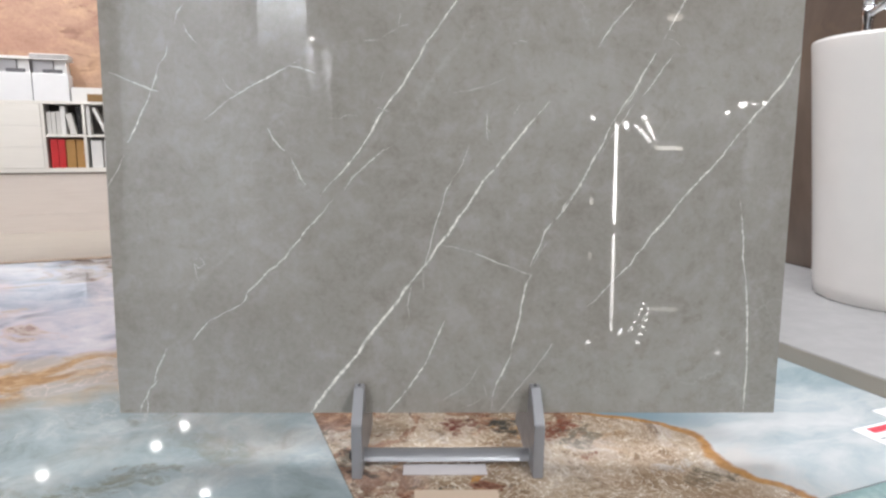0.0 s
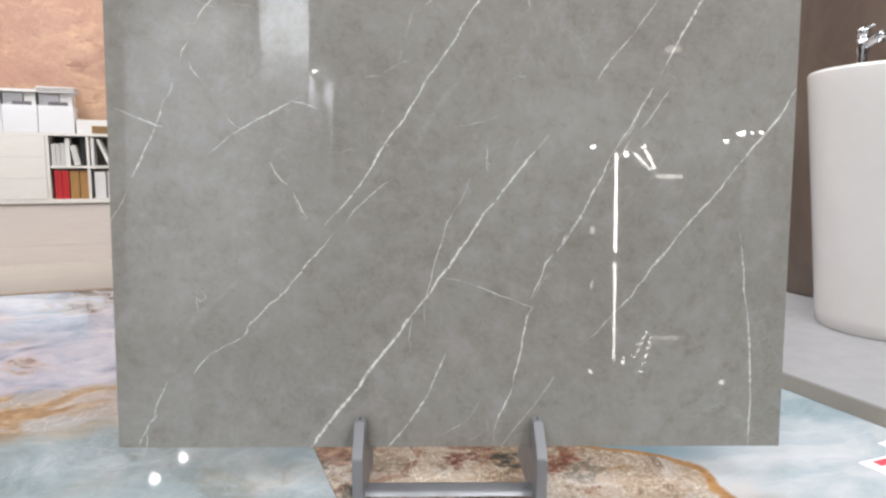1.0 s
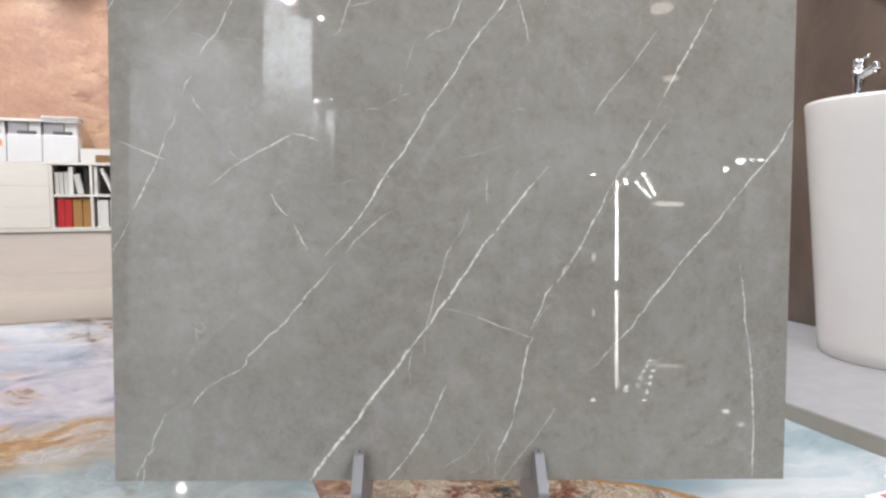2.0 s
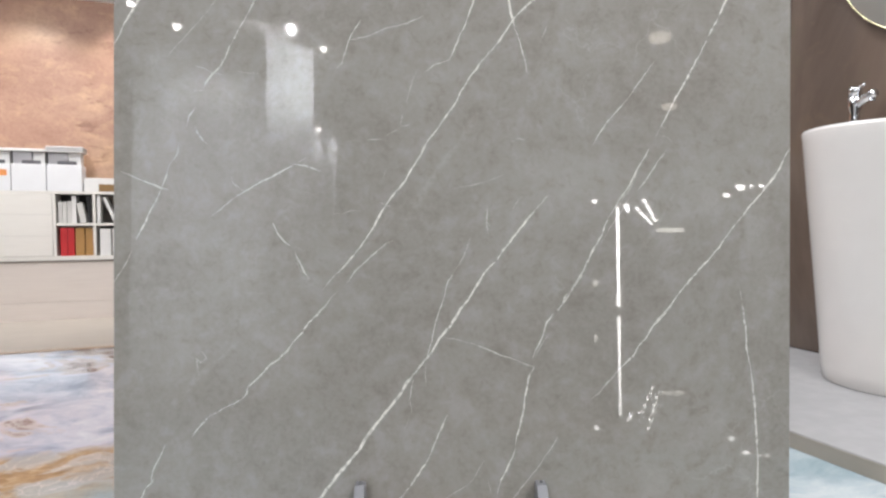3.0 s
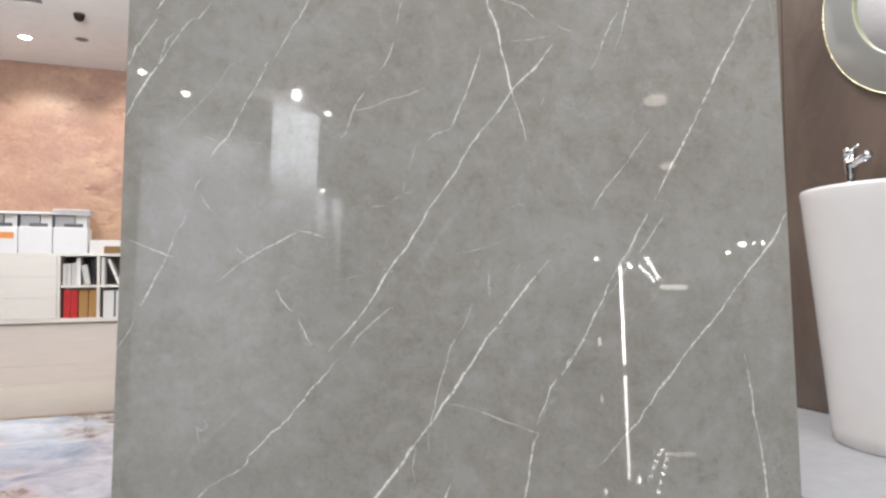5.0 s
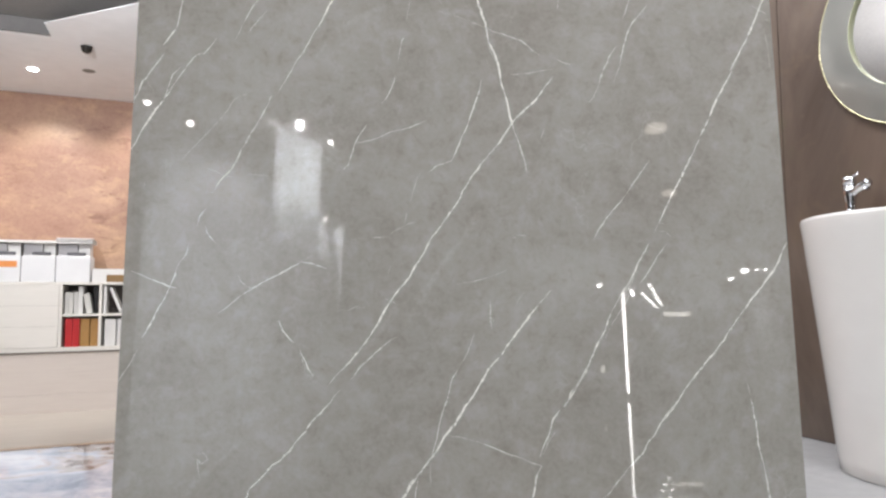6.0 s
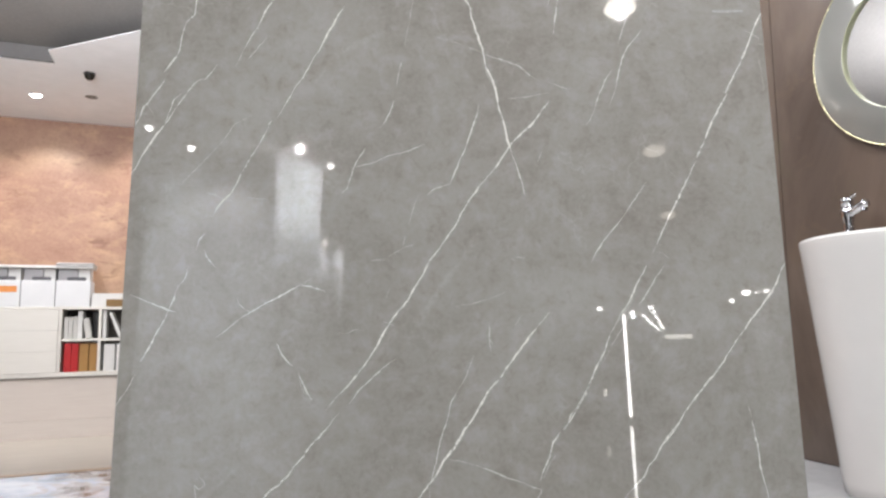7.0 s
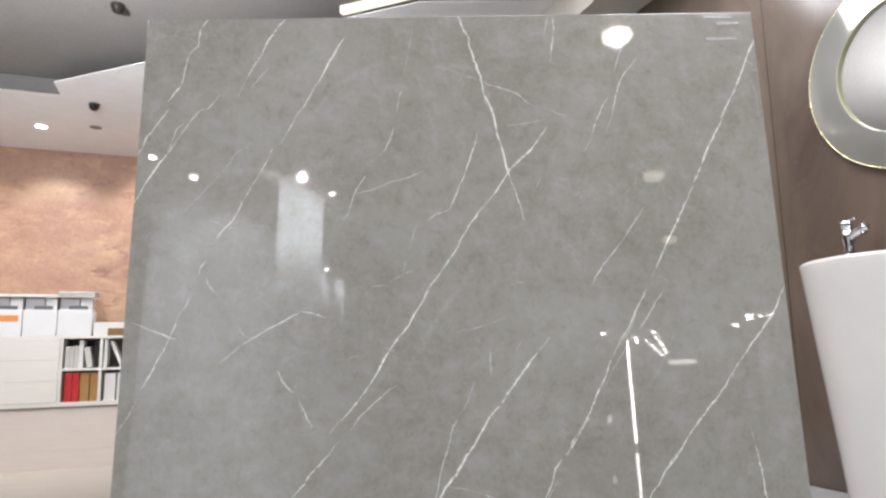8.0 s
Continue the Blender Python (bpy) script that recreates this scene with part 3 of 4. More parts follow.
vein(2.6, 0.75, (-0.288, 0.613), (-0.316, 0.598), (-0.341, 0.585), (-0.366, 0.571), (-0.385, 0.559))
vein(2.2, 0.4, (-0.385, 0.559), (-0.405, 0.544), (-0.429, 0.524))
vein(2.2, 0.65, (-0.288, 0.617), (-0.265, 0.613), (-0.238, 0.603))
vein(2, 0.5, (-0.397, 0.594), (-0.391, 0.582), (-0.381, 0.573), (-0.370, 0.568))
vein(2.4, 0.75, (-0.323, 0.511), (-0.313, 0.493), (-0.300, 0.478), (-0.293, 0.472))
vein(2.6, 0.75, (-0.284, 0.461), (-0.275, 0.444), (-0.266, 0.424), (-0.258, 0.414))
vein(1.6, 0.5, (-0.282, 0.456), (-0.275, 0.431), (-0.269, 0.423))
vein(1.8, 0.3, (-0.075, 1.190), (-0.082, 1.139), (-0.090, 1.102), (-0.095, 1.073))
vein(2, 0.4, (-0.093, 1.086), (-0.078, 1.089))
vein(2.2, 0.55, (-0.099, 1.045), (-0.104, 1.025), (-0.109, 0.996))
vein(2.4, 0.7, (-0.114, 0.965), (-0.122, 0.941), (-0.131, 0.922), (-0.142, 0.911))
vein(2.4, 0.65, (-0.167, 0.872), (-0.178, 0.855), (-0.189, 0.836), (-0.194, 0.817), (-0.201, 0.795), (-0.211, 0.785))
vein(2, 0.5, (-0.191, 0.835), (-0.170, 0.839), (-0.149, 0.844), (-0.127, 0.856), (-0.106, 0.860), (-0.079, 0.869), (-0.058, 0.878))
vein(1.6, 0.3, (-0.068, 0.782), (-0.075, 0.766), (-0.084, 0.739), (-0.087, 0.727))
vein(4, 1, (0.013, 1.203), (0.022, 1.176), (0.033, 1.155), (0.035, 1.134), (0.045, 1.100), (0.055, 1.070), (0.060, 1.035), (0.073, 1.005), (0.079, 0.982), (0.084, 0.947), (0.091, 0.924), (0.098, 0.890), (0.104, 0.862))
vein(2.2, 0.65, (0.104, 0.862), (0.114, 0.834), (0.123, 0.803), (0.128, 0.776))
vein(2, 0.5, (0.058, 1.043), (0.063, 1.017), (0.072, 0.997))
vein(3.2, 0.9, (0.180, 0.962), (0.165, 0.943), (0.147, 0.917), (0.125, 0.897), (0.108, 0.882), (0.097, 0.865), (0.078, 0.837), (0.060, 0.815))
vein(3.4, 0.95, (0.060, 0.815), (0.044, 0.796), (0.027, 0.773), (0.008, 0.743), (0.001, 0.727), (-0.013, 0.706), (-0.029, 0.683), (-0.048, 0.660), (-0.061, 0.634), (-0.077, 0.609), (-0.090, 0.585), (-0.108, 0.564), (-0.123, 0.544))
vein(3.6, 0.95, (-0.123, 0.544), (-0.135, 0.524), (-0.145, 0.504), (-0.163, 0.477), (-0.183, 0.451), (-0.197, 0.435), (-0.209, 0.423))
vein(2.2, 0.5, (-0.209, 0.423), (-0.222, 0.409), (-0.233, 0.395))
vein(2, 0.6, (-0.133, 0.548), (-0.115, 0.542))
vein(2.2, 0.4, (-0.210, 0.390), (-0.223, 0.375), (-0.235, 0.357))
vein(3, 0.75, (-0.229, 0.367), (-0.246, 0.348), (-0.261, 0.334), (-0.269, 0.320), (-0.286, 0.302), (-0.296, 0.287), (-0.312, 0.272), (-0.327, 0.262), (-0.342, 0.244), (-0.357, 0.231), (-0.366, 0.221), (-0.367, 0.213), (-0.375, 0.202))
vein(2.8, 0.75, (-0.375, 0.202), (-0.394, 0.192), (-0.414, 0.182), (-0.434, 0.171), (-0.447, 0.157), (-0.464, 0.135))
vein(2.4, 0.6, (-0.111, 0.482), (-0.123, 0.475), (-0.138, 0.463), (-0.153, 0.449), (-0.168, 0.437), (-0.177, 0.427), (-0.184, 0.416), (-0.190, 0.407))
vein(2, 0.55, (-0.172, 0.435), (-0.181, 0.423), (-0.192, 0.406))
vein(2.6, 0.75, (0.046, 0.957), (0.042, 0.936), (0.035, 0.914), (0.026, 0.891), (0.019, 0.869), (0.008, 0.845), (-0.003, 0.819), (-0.011, 0.801))
vein(2.4, 0.7, (-0.011, 0.801), (-0.024, 0.797), (-0.038, 0.792), (-0.053, 0.781))
vein(2.4, 0.4, (0.056, 0.997), (0.059, 0.989))
vein(1.8, 0.25, (-0.033, 1.093), (-0.000, 1.083), (0.027, 1.072))
vein(2.2, 0.55, (0.027, 1.072), (0.049, 1.063), (0.076, 1.050), (0.098, 1.043), (0.122, 1.034), (0.139, 1.018), (0.156, 1.006))
vein(2.2, 0.5, (0.182, 0.999), (0.200, 0.991), (0.214, 0.986))
vein(1.8, 0.4, (0.101, 0.966), (0.139, 0.971), (0.183, 0.978))
vein(1.8, 0.5, (0.193, 1.198), (0.187, 1.171), (0.184, 1.154))
vein(2.4, 0.65, (0.203, 1.198), (0.204, 1.165), (0.199, 1.140), (0.195, 1.116), (0.193, 1.096))
vein(1.8, 0.4, (0.164, 0.866), (0.157, 0.850), (0.153, 0.841))
vein(2.2, 0.55, (0.340, 1.137), (0.330, 1.114), (0.322, 1.090), (0.317, 1.079))
vein(2.4, 0.65, (0.363, 1.104), (0.349, 1.086), (0.337, 1.072), (0.329, 1.060), (0.322, 1.042), (0.315, 1.019), (0.307, 0.984))
vein(1.8, 0.45, (0.307, 0.984), (0.298, 0.961), (0.294, 0.949))
vein(2.2, 0.55, (0.304, 1.025), (0.288, 1.002), (0.275, 0.973), (0.266, 0.944), (0.256, 0.924), (0.249, 0.913), (0.240, 0.915))
vein(3.2, 0.9, (0.602, 1.143), (0.587, 1.116), (0.576, 1.090), (0.561, 1.056), (0.550, 1.035), (0.530, 1.000), (0.516, 0.975))
vein(3.4, 0.9, (0.519, 0.973), (0.506, 0.952), (0.489, 0.923), (0.479, 0.901), (0.466, 0.875), (0.452, 0.848))
vein(3.4, 0.9, (0.449, 0.839), (0.435, 0.812), (0.420, 0.785), (0.409, 0.763), (0.401, 0.750), (0.390, 0.731), (0.375, 0.700), (0.365, 0.681))
vein(2, 0.6, (0.462, 0.859), (0.451, 0.846))
vein(1.8, 0.5, (0.530, 0.993), (0.515, 0.972))
vein(2, 0.5, (0.566, 1.102), (0.581, 1.092), (0.592, 1.085))
vein(2, 0.4, (0.589, 1.075), (0.600, 1.074))
vein(1.6, 0.25, (0.586, 1.056), (0.590, 1.014), (0.592, 0.968))
vein(2.2, 0.6, (0.354, 0.802), (0.340, 0.781), (0.324, 0.759), (0.307, 0.735))
vein(2.4, 0.7, (0.307, 0.735), (0.289, 0.714), (0.273, 0.696), (0.255, 0.670), (0.246, 0.653))
vein(1.8, 0.35, (0.360, 0.679), (0.371, 0.684), (0.382, 0.680))
vein(1.8, 0.35, (0.364, 0.670), (0.376, 0.667), (0.388, 0.657))
vein(2.2, 0.5, (0.364, 0.682), (0.356, 0.662))
vein(3, 0.8, (0.345, 0.645), (0.335, 0.627), (0.323, 0.605), (0.311, 0.581), (0.293, 0.556), (0.282, 0.536))
vein(3.2, 0.85, (0.282, 0.536), (0.270, 0.517), (0.261, 0.492), (0.247, 0.468), (0.233, 0.439), (0.224, 0.418), (0.207, 0.391), (0.191, 0.368), (0.182, 0.358))
vein(2.2, 0.6, (0.378, 0.644), (0.360, 0.621), (0.348, 0.601), (0.336, 0.584), (0.326, 0.573))
vein(1.8, 0.4, (0.312, 0.560), (0.291, 0.526), (0.274, 0.502), (0.255, 0.469))
vein(1.8, 0.5, (0.323, 0.594), (0.306, 0.566), (0.289, 0.544))
vein(3, 0.85, (0.603, 0.653), (0.588, 0.628), (0.581, 0.612), (0.572, 0.597), (0.557, 0.580), (0.544, 0.562), (0.527, 0.544), (0.506, 0.517))
vein(3.2, 0.85, (0.506, 0.517), (0.491, 0.498), (0.473, 0.473), (0.454, 0.449), (0.434, 0.428), (0.417, 0.408), (0.400, 0.388), (0.383, 0.364), (0.366, 0.346), (0.353, 0.330))
vein(3, 0.8, (0.385, 0.364), (0.366, 0.342), (0.351, 0.327), (0.342, 0.309), (0.329, 0.296), (0.321, 0.280), (0.308, 0.267), (0.293, 0.253))
vein(2.2, 0.5, (0.293, 0.253), (0.279, 0.236), (0.259, 0.213), (0.242, 0.199))
vein(1.8, 0.3, (0.507, 0.403), (0.514, 0.370))
vein(3.2, 0.8, (0.514, 0.370), (0.517, 0.348), (0.521, 0.317), (0.522, 0.292), (0.527, 0.266), (0.533, 0.225), (0.537, 0.183), (0.541, 0.130), (0.543, 0.087), (0.542, 0.044), (0.542, -0.003))
vein(3, 0.75, (0.164, 0.561), (0.152, 0.546), (0.141, 0.535))
vein(4.2, 1, (0.141, 0.535), (0.119, 0.508), (0.100, 0.483), (0.085, 0.464), (0.074, 0.448))
vein(4.6, 1, (0.070, 0.443), (0.051, 0.424), (0.037, 0.399), (0.022, 0.376), (0.009, 0.359), (-0.002, 0.341), (-0.012, 0.326), (-0.027, 0.309), (-0.042, 0.283), (-0.057, 0.265), (-0.072, 0.246))
vein(5.2, 1, (-0.072, 0.246), (-0.087, 0.227), (-0.100, 0.206), (-0.114, 0.188), (-0.132, 0.165), (-0.153, 0.139), (-0.168, 0.113), (-0.184, 0.095), (-0.204, 0.070), (-0.220, 0.049), (-0.235, 0.031), (-0.257, -0.003))
vein(1.8, 0.35, (0.028, 0.488), (0.014, 0.453), (-0.001, 0.426))
vein(2.2, 0.6, (-0.001, 0.426), (-0.013, 0.409), (-0.020, 0.379), (-0.027, 0.359), (-0.034, 0.339), (-0.039, 0.314), (-0.044, 0.294), (-0.051, 0.273))
vein(1.8, 0.3, (-0.052, 0.265), (-0.053, 0.243), (-0.051, 0.222))
vein(2.4, 0.6, (0.057, 0.545), (0.056, 0.526), (0.056, 0.511), (0.059, 0.493))
vein(1.8, 0.5, (0.054, 0.521), (0.063, 0.505))
vein(1.8, 0.4, (0.119, 0.561), (0.110, 0.552), (0.102, 0.539))
vein(2, 0.55, (-0.155, 0.659), (-0.131, 0.661))
vein(1.6, 0.25, (-0.195, 0.656), (-0.164, 0.659))
vein(1.8, 0.35, (-0.123, 0.666), (-0.102, 0.679), (-0.091, 0.683))
vein(2, 0.5, (-0.098, 0.683), (-0.080, 0.687))
vein(1.8, 0.4, (-0.093, 0.704), (-0.098, 0.687))
vein(1.8, 0.35, (-0.122, 0.609), (-0.128, 0.591))
vein(1.6, 0.35, (-0.215, 0.529), (-0.198, 0.529), (-0.183, 0.535), (-0.168, 0.533))
vein(1.8, 0.4, (-0.003, 0.574), (0.025, 0.579), (0.052, 0.585))
vein(1.6, 0.25, (0.052, 0.585), (0.088, 0.599))
vein(2, 0.45, (0.107, 0.662), (0.122, 0.662))
vein(2, 0.4, (0.099, 0.658), (0.105, 0.657))
vein(1.6, 0.3, (-0.022, 0.311), (0.003, 0.306), (0.028, 0.299))
vein(2.4, 0.7, (0.028, 0.299), (0.049, 0.292), (0.074, 0.281), (0.105, 0.270))
vein(2.2, 0.6, (0.105, 0.270), (0.125, 0.262), (0.141, 0.257))
vein(2.8, 0.75, (0.237, 0.444), (0.226, 0.424), (0.216, 0.408), (0.207, 0.396), (0.197, 0.384), (0.191, 0.371), (0.183, 0.356))
vein(3, 0.85, (0.176, 0.352), (0.163, 0.337), (0.159, 0.320), (0.154, 0.307), (0.145, 0.290), (0.139, 0.272))
vein(3, 0.85, (0.140, 0.257), (0.133, 0.244), (0.128, 0.223), (0.124, 0.197), (0.120, 0.171), (0.115, 0.150), (0.110, 0.134), (0.107, 0.117))
vein(3, 0.85, (0.108, 0.114), (0.100, 0.092), (0.092, 0.074), (0.084, 0.060), (0.079, 0.044), (0.075, 0.031))
vein(1.8, 0.5, (0.075, 0.025), (0.073, 0.005))
vein(1.8, 0.35, (0.166, 0.315), (0.154, 0.297), (0.143, 0.276))
vein(2.8, 0.75, (-0.013, 0.173), (-0.021, 0.155), (-0.029, 0.139), (-0.036, 0.120), (-0.046, 0.097))
vein(3, 0.8, (-0.046, 0.097), (-0.056, 0.081), (-0.066, 0.065), (-0.081, 0.044), (-0.097, 0.024), (-0.119, -0.003))
vein(2, 0.5, (0.183, 0.131), (0.173, 0.116), (0.160, 0.097), (0.147, 0.076), (0.130, 0.057), (0.115, 0.039), (0.102, 0.020), (0.083, -0.003))
vein(1.8, 0.35, (0.052, 0.091), (0.040, 0.071), (0.032, 0.057), (0.020, 0.046))
vein(2, 0.45, (0.020, 0.046), (0.001, 0.035), (-0.015, 0.023))
vein(1.8, 0.35, (0.056, 0.027), (0.043, 0.019), (0.020, 0.007))
vein(1.6, 0.25, (0.058, 0.055), (0.067, 0.025))
vein(2, 0.5, (-0.074, 0.234), (-0.079, 0.217), (-0.081, 0.201), (-0.078, 0.189), (-0.077, 0.175))
vein(1.6, 0.25, (-0.080, 0.168), (-0.090, 0.147))
vein(2.4, 0.65, (-0.510, 0.122), (-0.519, 0.101), (-0.528, 0.086), (-0.533, 0.070), (-0.536, 0.057))
vein(2.4, 0.7, (-0.527, 0.065), (-0.534, 0.054), (-0.545, 0.044), (-0.549, 0.033), (-0.559, 0.017), (-0.565, -0.003))
vein(2.2, 0.65, (-0.549, 0.033), (-0.549, 0.017), (-0.552, -0.003))
vein(1.8, 0.4, (-0.456, 0.280), (-0.448, 0.286), (-0.440, 0.279), (-0.438, 0.273), (-0.449, 0.266), (-0.456, 0.273), (-0.453, 0.256), (-0.450, 0.243))
vein(16, 0.06, (-0.102, 0.494), (-0.062, 0.558), (-0.026, 0.615), (0.011, 0.660), (0.040, 0.708))
vein(12, 0.05, (-0.210, 0.446), (-0.159, 0.466), (-0.119, 0.526), (-0.089, 0.547))
vein(12, 0.05, (0.317, 0.447), (0.354, 0.497), (0.391, 0.566))
vein(14, 0.05, (-0.506, 0.179), (-0.453, 0.241), (-0.382, 0.302))
vein(14, 0.05, (-0.264, 1.001), (-0.221, 1.060), (-0.132, 1.106))


# faint pale print near the upper corner
PRINT = plain("pale_print", rgb(153, 151, 147), 0.2, vary=0.14, scale=90)
for x0, x1, z in ((0.505, 0.56, 1.190), (0.528, 0.572, 1.176), (0.505, 0.565, 1.143)):
    part("printed_bar", box(x0, x1, -0.0006, -0.0001, z - 0.003, z + 0.003), PRINT, slab)

# stand of two hooked steel plates and a tube
stand = thing("slab_stand", "grey painted steel stand with two hooked plates and a cross tube", "display stand", pose(-0.008, 0, 0))
PLATE = [(-0.083, 0.0), (0.14, 0.0), (0.14, 0.07), (0.016, 0.0835), (-0.002, 0.0835), (-0.010, 0.146), (-0.032, 0.146), (-0.083, 0.099)]
for side in (-1, 1):
    p = part("side_plate", prism(PLATE, 0.018, 0.0015), GREY_PAINT, stand, "", pose(side * 0.157, 0, 0))
    part("bolt", tube((0, 0, 0), (side * 0.009, 0, 0), 0.008, 6, bevel=0.001), DARK_STEEL, p, "dark bolt head", pose(side * 0.009, -0.03, 0.018))
    part("pin", tube((0, 0, 0), (0, -0.0016, 0.0016), 0.0028, 10), DARK_STEEL, p, "small dark pin", pose(0, -0.021, 0.1462))
part("cross_tube", tube((-0.148, -0.03, 0.018), (0.148, -0.03, 0.018), 0.0125, 24), STEEL, stand, "brushed steel cross tube", smooth=True)

# paper labels lying on the platform
def label_card(name, x, y, turn, w, d, bars, label, mat=None):
    c = thing(name, label, "label", pose(x, y, 0.0, 0, 0, turn))
    part("sheet", box(-w / 2, w / 2, -d / 2, d / 2, 0.0004, 0.0016), mat or CARD, c)
    for mat, x0, x1, y0, y1 in bars:
        part("printed_bar", box(x0, x1, y0, y1, 0.0016, 0.0019), mat, c)
    return c


RED_PRINT, GREY_PRINT = plain("red_print", rgb(200, 52, 70), 0.5), plain("grey_print", rgb(120, 122, 126), 0.6)
label_card("label_card", 0.912, 0.081, TURN, 0.15, 0.10,
           [(RED_PRINT, -0.045, 0.07, 0.022, 0.042), (GREY_PRINT, -0.06, 0.02, -0.002, 0.002), (GREY_PRINT, -0.06, 0.05, -0.018, -0.014)],
           "white paper label with a red bar on the onyx platform")
label_card("label_card", 0.992, 0.19, TURN, 0.12, 0.05, [(GREY_PRINT, -0.04, 0.03, -0.003, 0.001)], "small white paper label on the onyx platform")
label_card("label_card", -0.012, -0.052, 0, 0.148, 0.036, [], "glossy pale label on the platform under the stand", plain("card_gloss", rgb(196, 190, 190), 0.1))
label_card("label_card", 0.005, -0.135, 0, 0.14, 0.03, [], "pale beige label on the platform before the stand", plain("card_beige", rgb(200, 180, 160), 0.2))


# ---- wash basin with tap and mirror ----
def basin():
    """A freestanding tapered basin with its flat back to the wall."""
    c = ROOM.inverted() @ Vector((1.576, 1.023, 0.0))
    b = thing("wash_basin", "tall white ceramic freestanding wash basin against the wall", "wash basin", ROOM @ Matrix.Translation((c.x, c.y, 0.041)))
    back = 1.983 - c.x
    prof = [(0.0, 0.0), (0.250, 0.0), (0.257, 0.004), (0.262, 0.05), (0.30, 0.435), (0.338, 0.81), (0.343, 0.847), (0.342, 0.856), (0.337, 0.860), (0.330, 0.857), (0.322, 0.84), (0.28, 0.74), (0.12, 0.70), (0.0, 0.695)]
    bm = lathe(prof, 96)
    for v in bm.verts:
        v.co.x = min(v.co.x, back)
    part("bowl", bm, CERAMIC, b, "", smooth=True)
    part("ledge", box(back - 0.13, back, -0.26, 0.26, 0.70, 0.851, 0.004), CERAMIC, b)
    return b, c, back


bas, BC, BACK = basin()
tap = thing("basin_tap", "chrome single-lever mixer tap on the basin", "tap", ROOM @ Matrix.Translation((1.90, 0.682, 0.892)))
part("body", lathe([(0, 0), (0.027, 0), (0.028, 0.005), (0.0195, 0.011), (0.0185, 0.10), (0.0235, 0.118), (0.0235, 0.152), (0.021, 0.157), (0, 0.157)], 28), CHROME, tap, smooth=True)
bm = tube((0, 0, 0.126), (-0.022, -0.094, 0.160), 0.0155, 20, bevel=0.003)
tube((-0.019, -0.080, 0.156), (-0.019, -0.080, 0.132), 0.0115, 16, bm)
part("spout", bm, CHROME, tap, smooth=True)
bm = lathe([(0, 0.158), (0.0235, 0.158), (0.0245, 0.186), (0.020, 0.194), (0, 0.196)], 24)
tube((0, 0, 0.186), (-0.008, -0.044, 0.200), 0.0055, 12, bm, 0.002)
part("lever", bm, CHROME, tap, smooth=True)

mirror = thing("round_mirror", "round mirror with a wide faceted glass rim on the brown wall", "mirror", ROOM @ pose(1.984, 0.438, 1.640, 0, -90, 0))
part("backing", lathe([(0, 0), (0.37, 0), (0.37, 0.012), (0, 0.012)], 72), HALL_GREY, mirror)
part("glass", lathe([(0, 0.0125), (0.262, 0.0125), (0.262, 0.020), (0, 0.020)], 96), MIRROR, mirror, "silvered mirror glass")
RIMGLASS = plain("rim_glass", rgb(160, 159, 154), 0.08, 0.6, vary=0.05, scale=4)
part("rim", lathe([(0.2565, 0.012), (0.2565, 0.0335), (0.2570, 0.0340), (0.2580, 0.0340), (0.3865, 0.0222), (0.3875, 0.0220), (0.388, 0.0215), (0.388, 0.012)], 128), RIMGLASS, mirror, "bevelled silvered glass rim", smooth=True)
BRASS = plain("pale_brass", rgb(206, 198, 160), 0.25, 0.6)
LIME = plain("green_glass_edge", rgb(154, 154, 126), 0.35, 0.1)
part("edge_ring", lathe([(0.3883, 0.010), (0.3883, 0.0230), (0.3910, 0.0236), (0.3930, 0.0220), (0.3934, 0.010)], 128), BRASS, mirror, "pale brass edge", smooth=True)
part("edge_ring", lathe([(0.2535, 0.0205), (0.2535, 0.0335), (0.2542, 0.0345), (0.2560, 0.0345), (0.2564, 0.0205)], 128), LIME, mirror, "greenish polished glass edge", smooth=True)

# ---- counter with white shelf unit and papers ----
counter = thing("counter", "beige wood-grain counter base standing on the floor", "counter", ROOM @ Matrix.Translation((-1.6, 6.4, FLOOR_Z + 0.012)))
part("front_panel", box(-2.4, 1.9, 0.0, 0.02, 0.1755, 0.575, 0.002), BEIGE, counter)
part("base_board", box(-2.4, 1.9, -0.003, 0.02, 0.0, 0.174, 0.002), BEIGE, counter, "beige base board")
part("body", box(-2.4, 1.9, 0.021, 0.39, 0.0, 0.57), BEIGE, counter)
part("top", box(-2.42, 1.92, -0.012, 0.395, 0.5755, 0.59, 0.003), plain("counter_top", rgb(128, 120, 112), 0.6), counter, "thin grey top edge")

ZB = 0.134
unit = thing("shelf_unit", "white shelf unit with open cells and drawers on the counter", "shelf", ROOM @ Matrix.Translation((-1.6, 6.4, ZB)))
part("back", box(-2.4, 1.9, 0.37, 0.385, 0.0, 0.68), SHADOW_GREY, unit, "back panel greyed to stand for shade")
part("top_board", box(-2.4, 1.9, 0.0, 0.37, 0.662, 0.688, 0.002), WHITE_LAM, unit)
part("bottom_board", box(-2.4, 1.9, 0.0, 0.37, 0.0, 0.04, 0.002), WHITE_LAM, unit)
part("middle_board", box(-0.012, 1.9, 0.002, 0.369, 0.345, 0.369, 0.0015), WHITE_LAM, unit)
for x in (-0.03, 0.322, 0.674, 1.026, 1.378, 1.73):
    part("upright", box(x - 0.013, x + 0.013, 0.001, 0.3695, 0.041, 0.661, 0.0015), WHITE_LAM, unit)
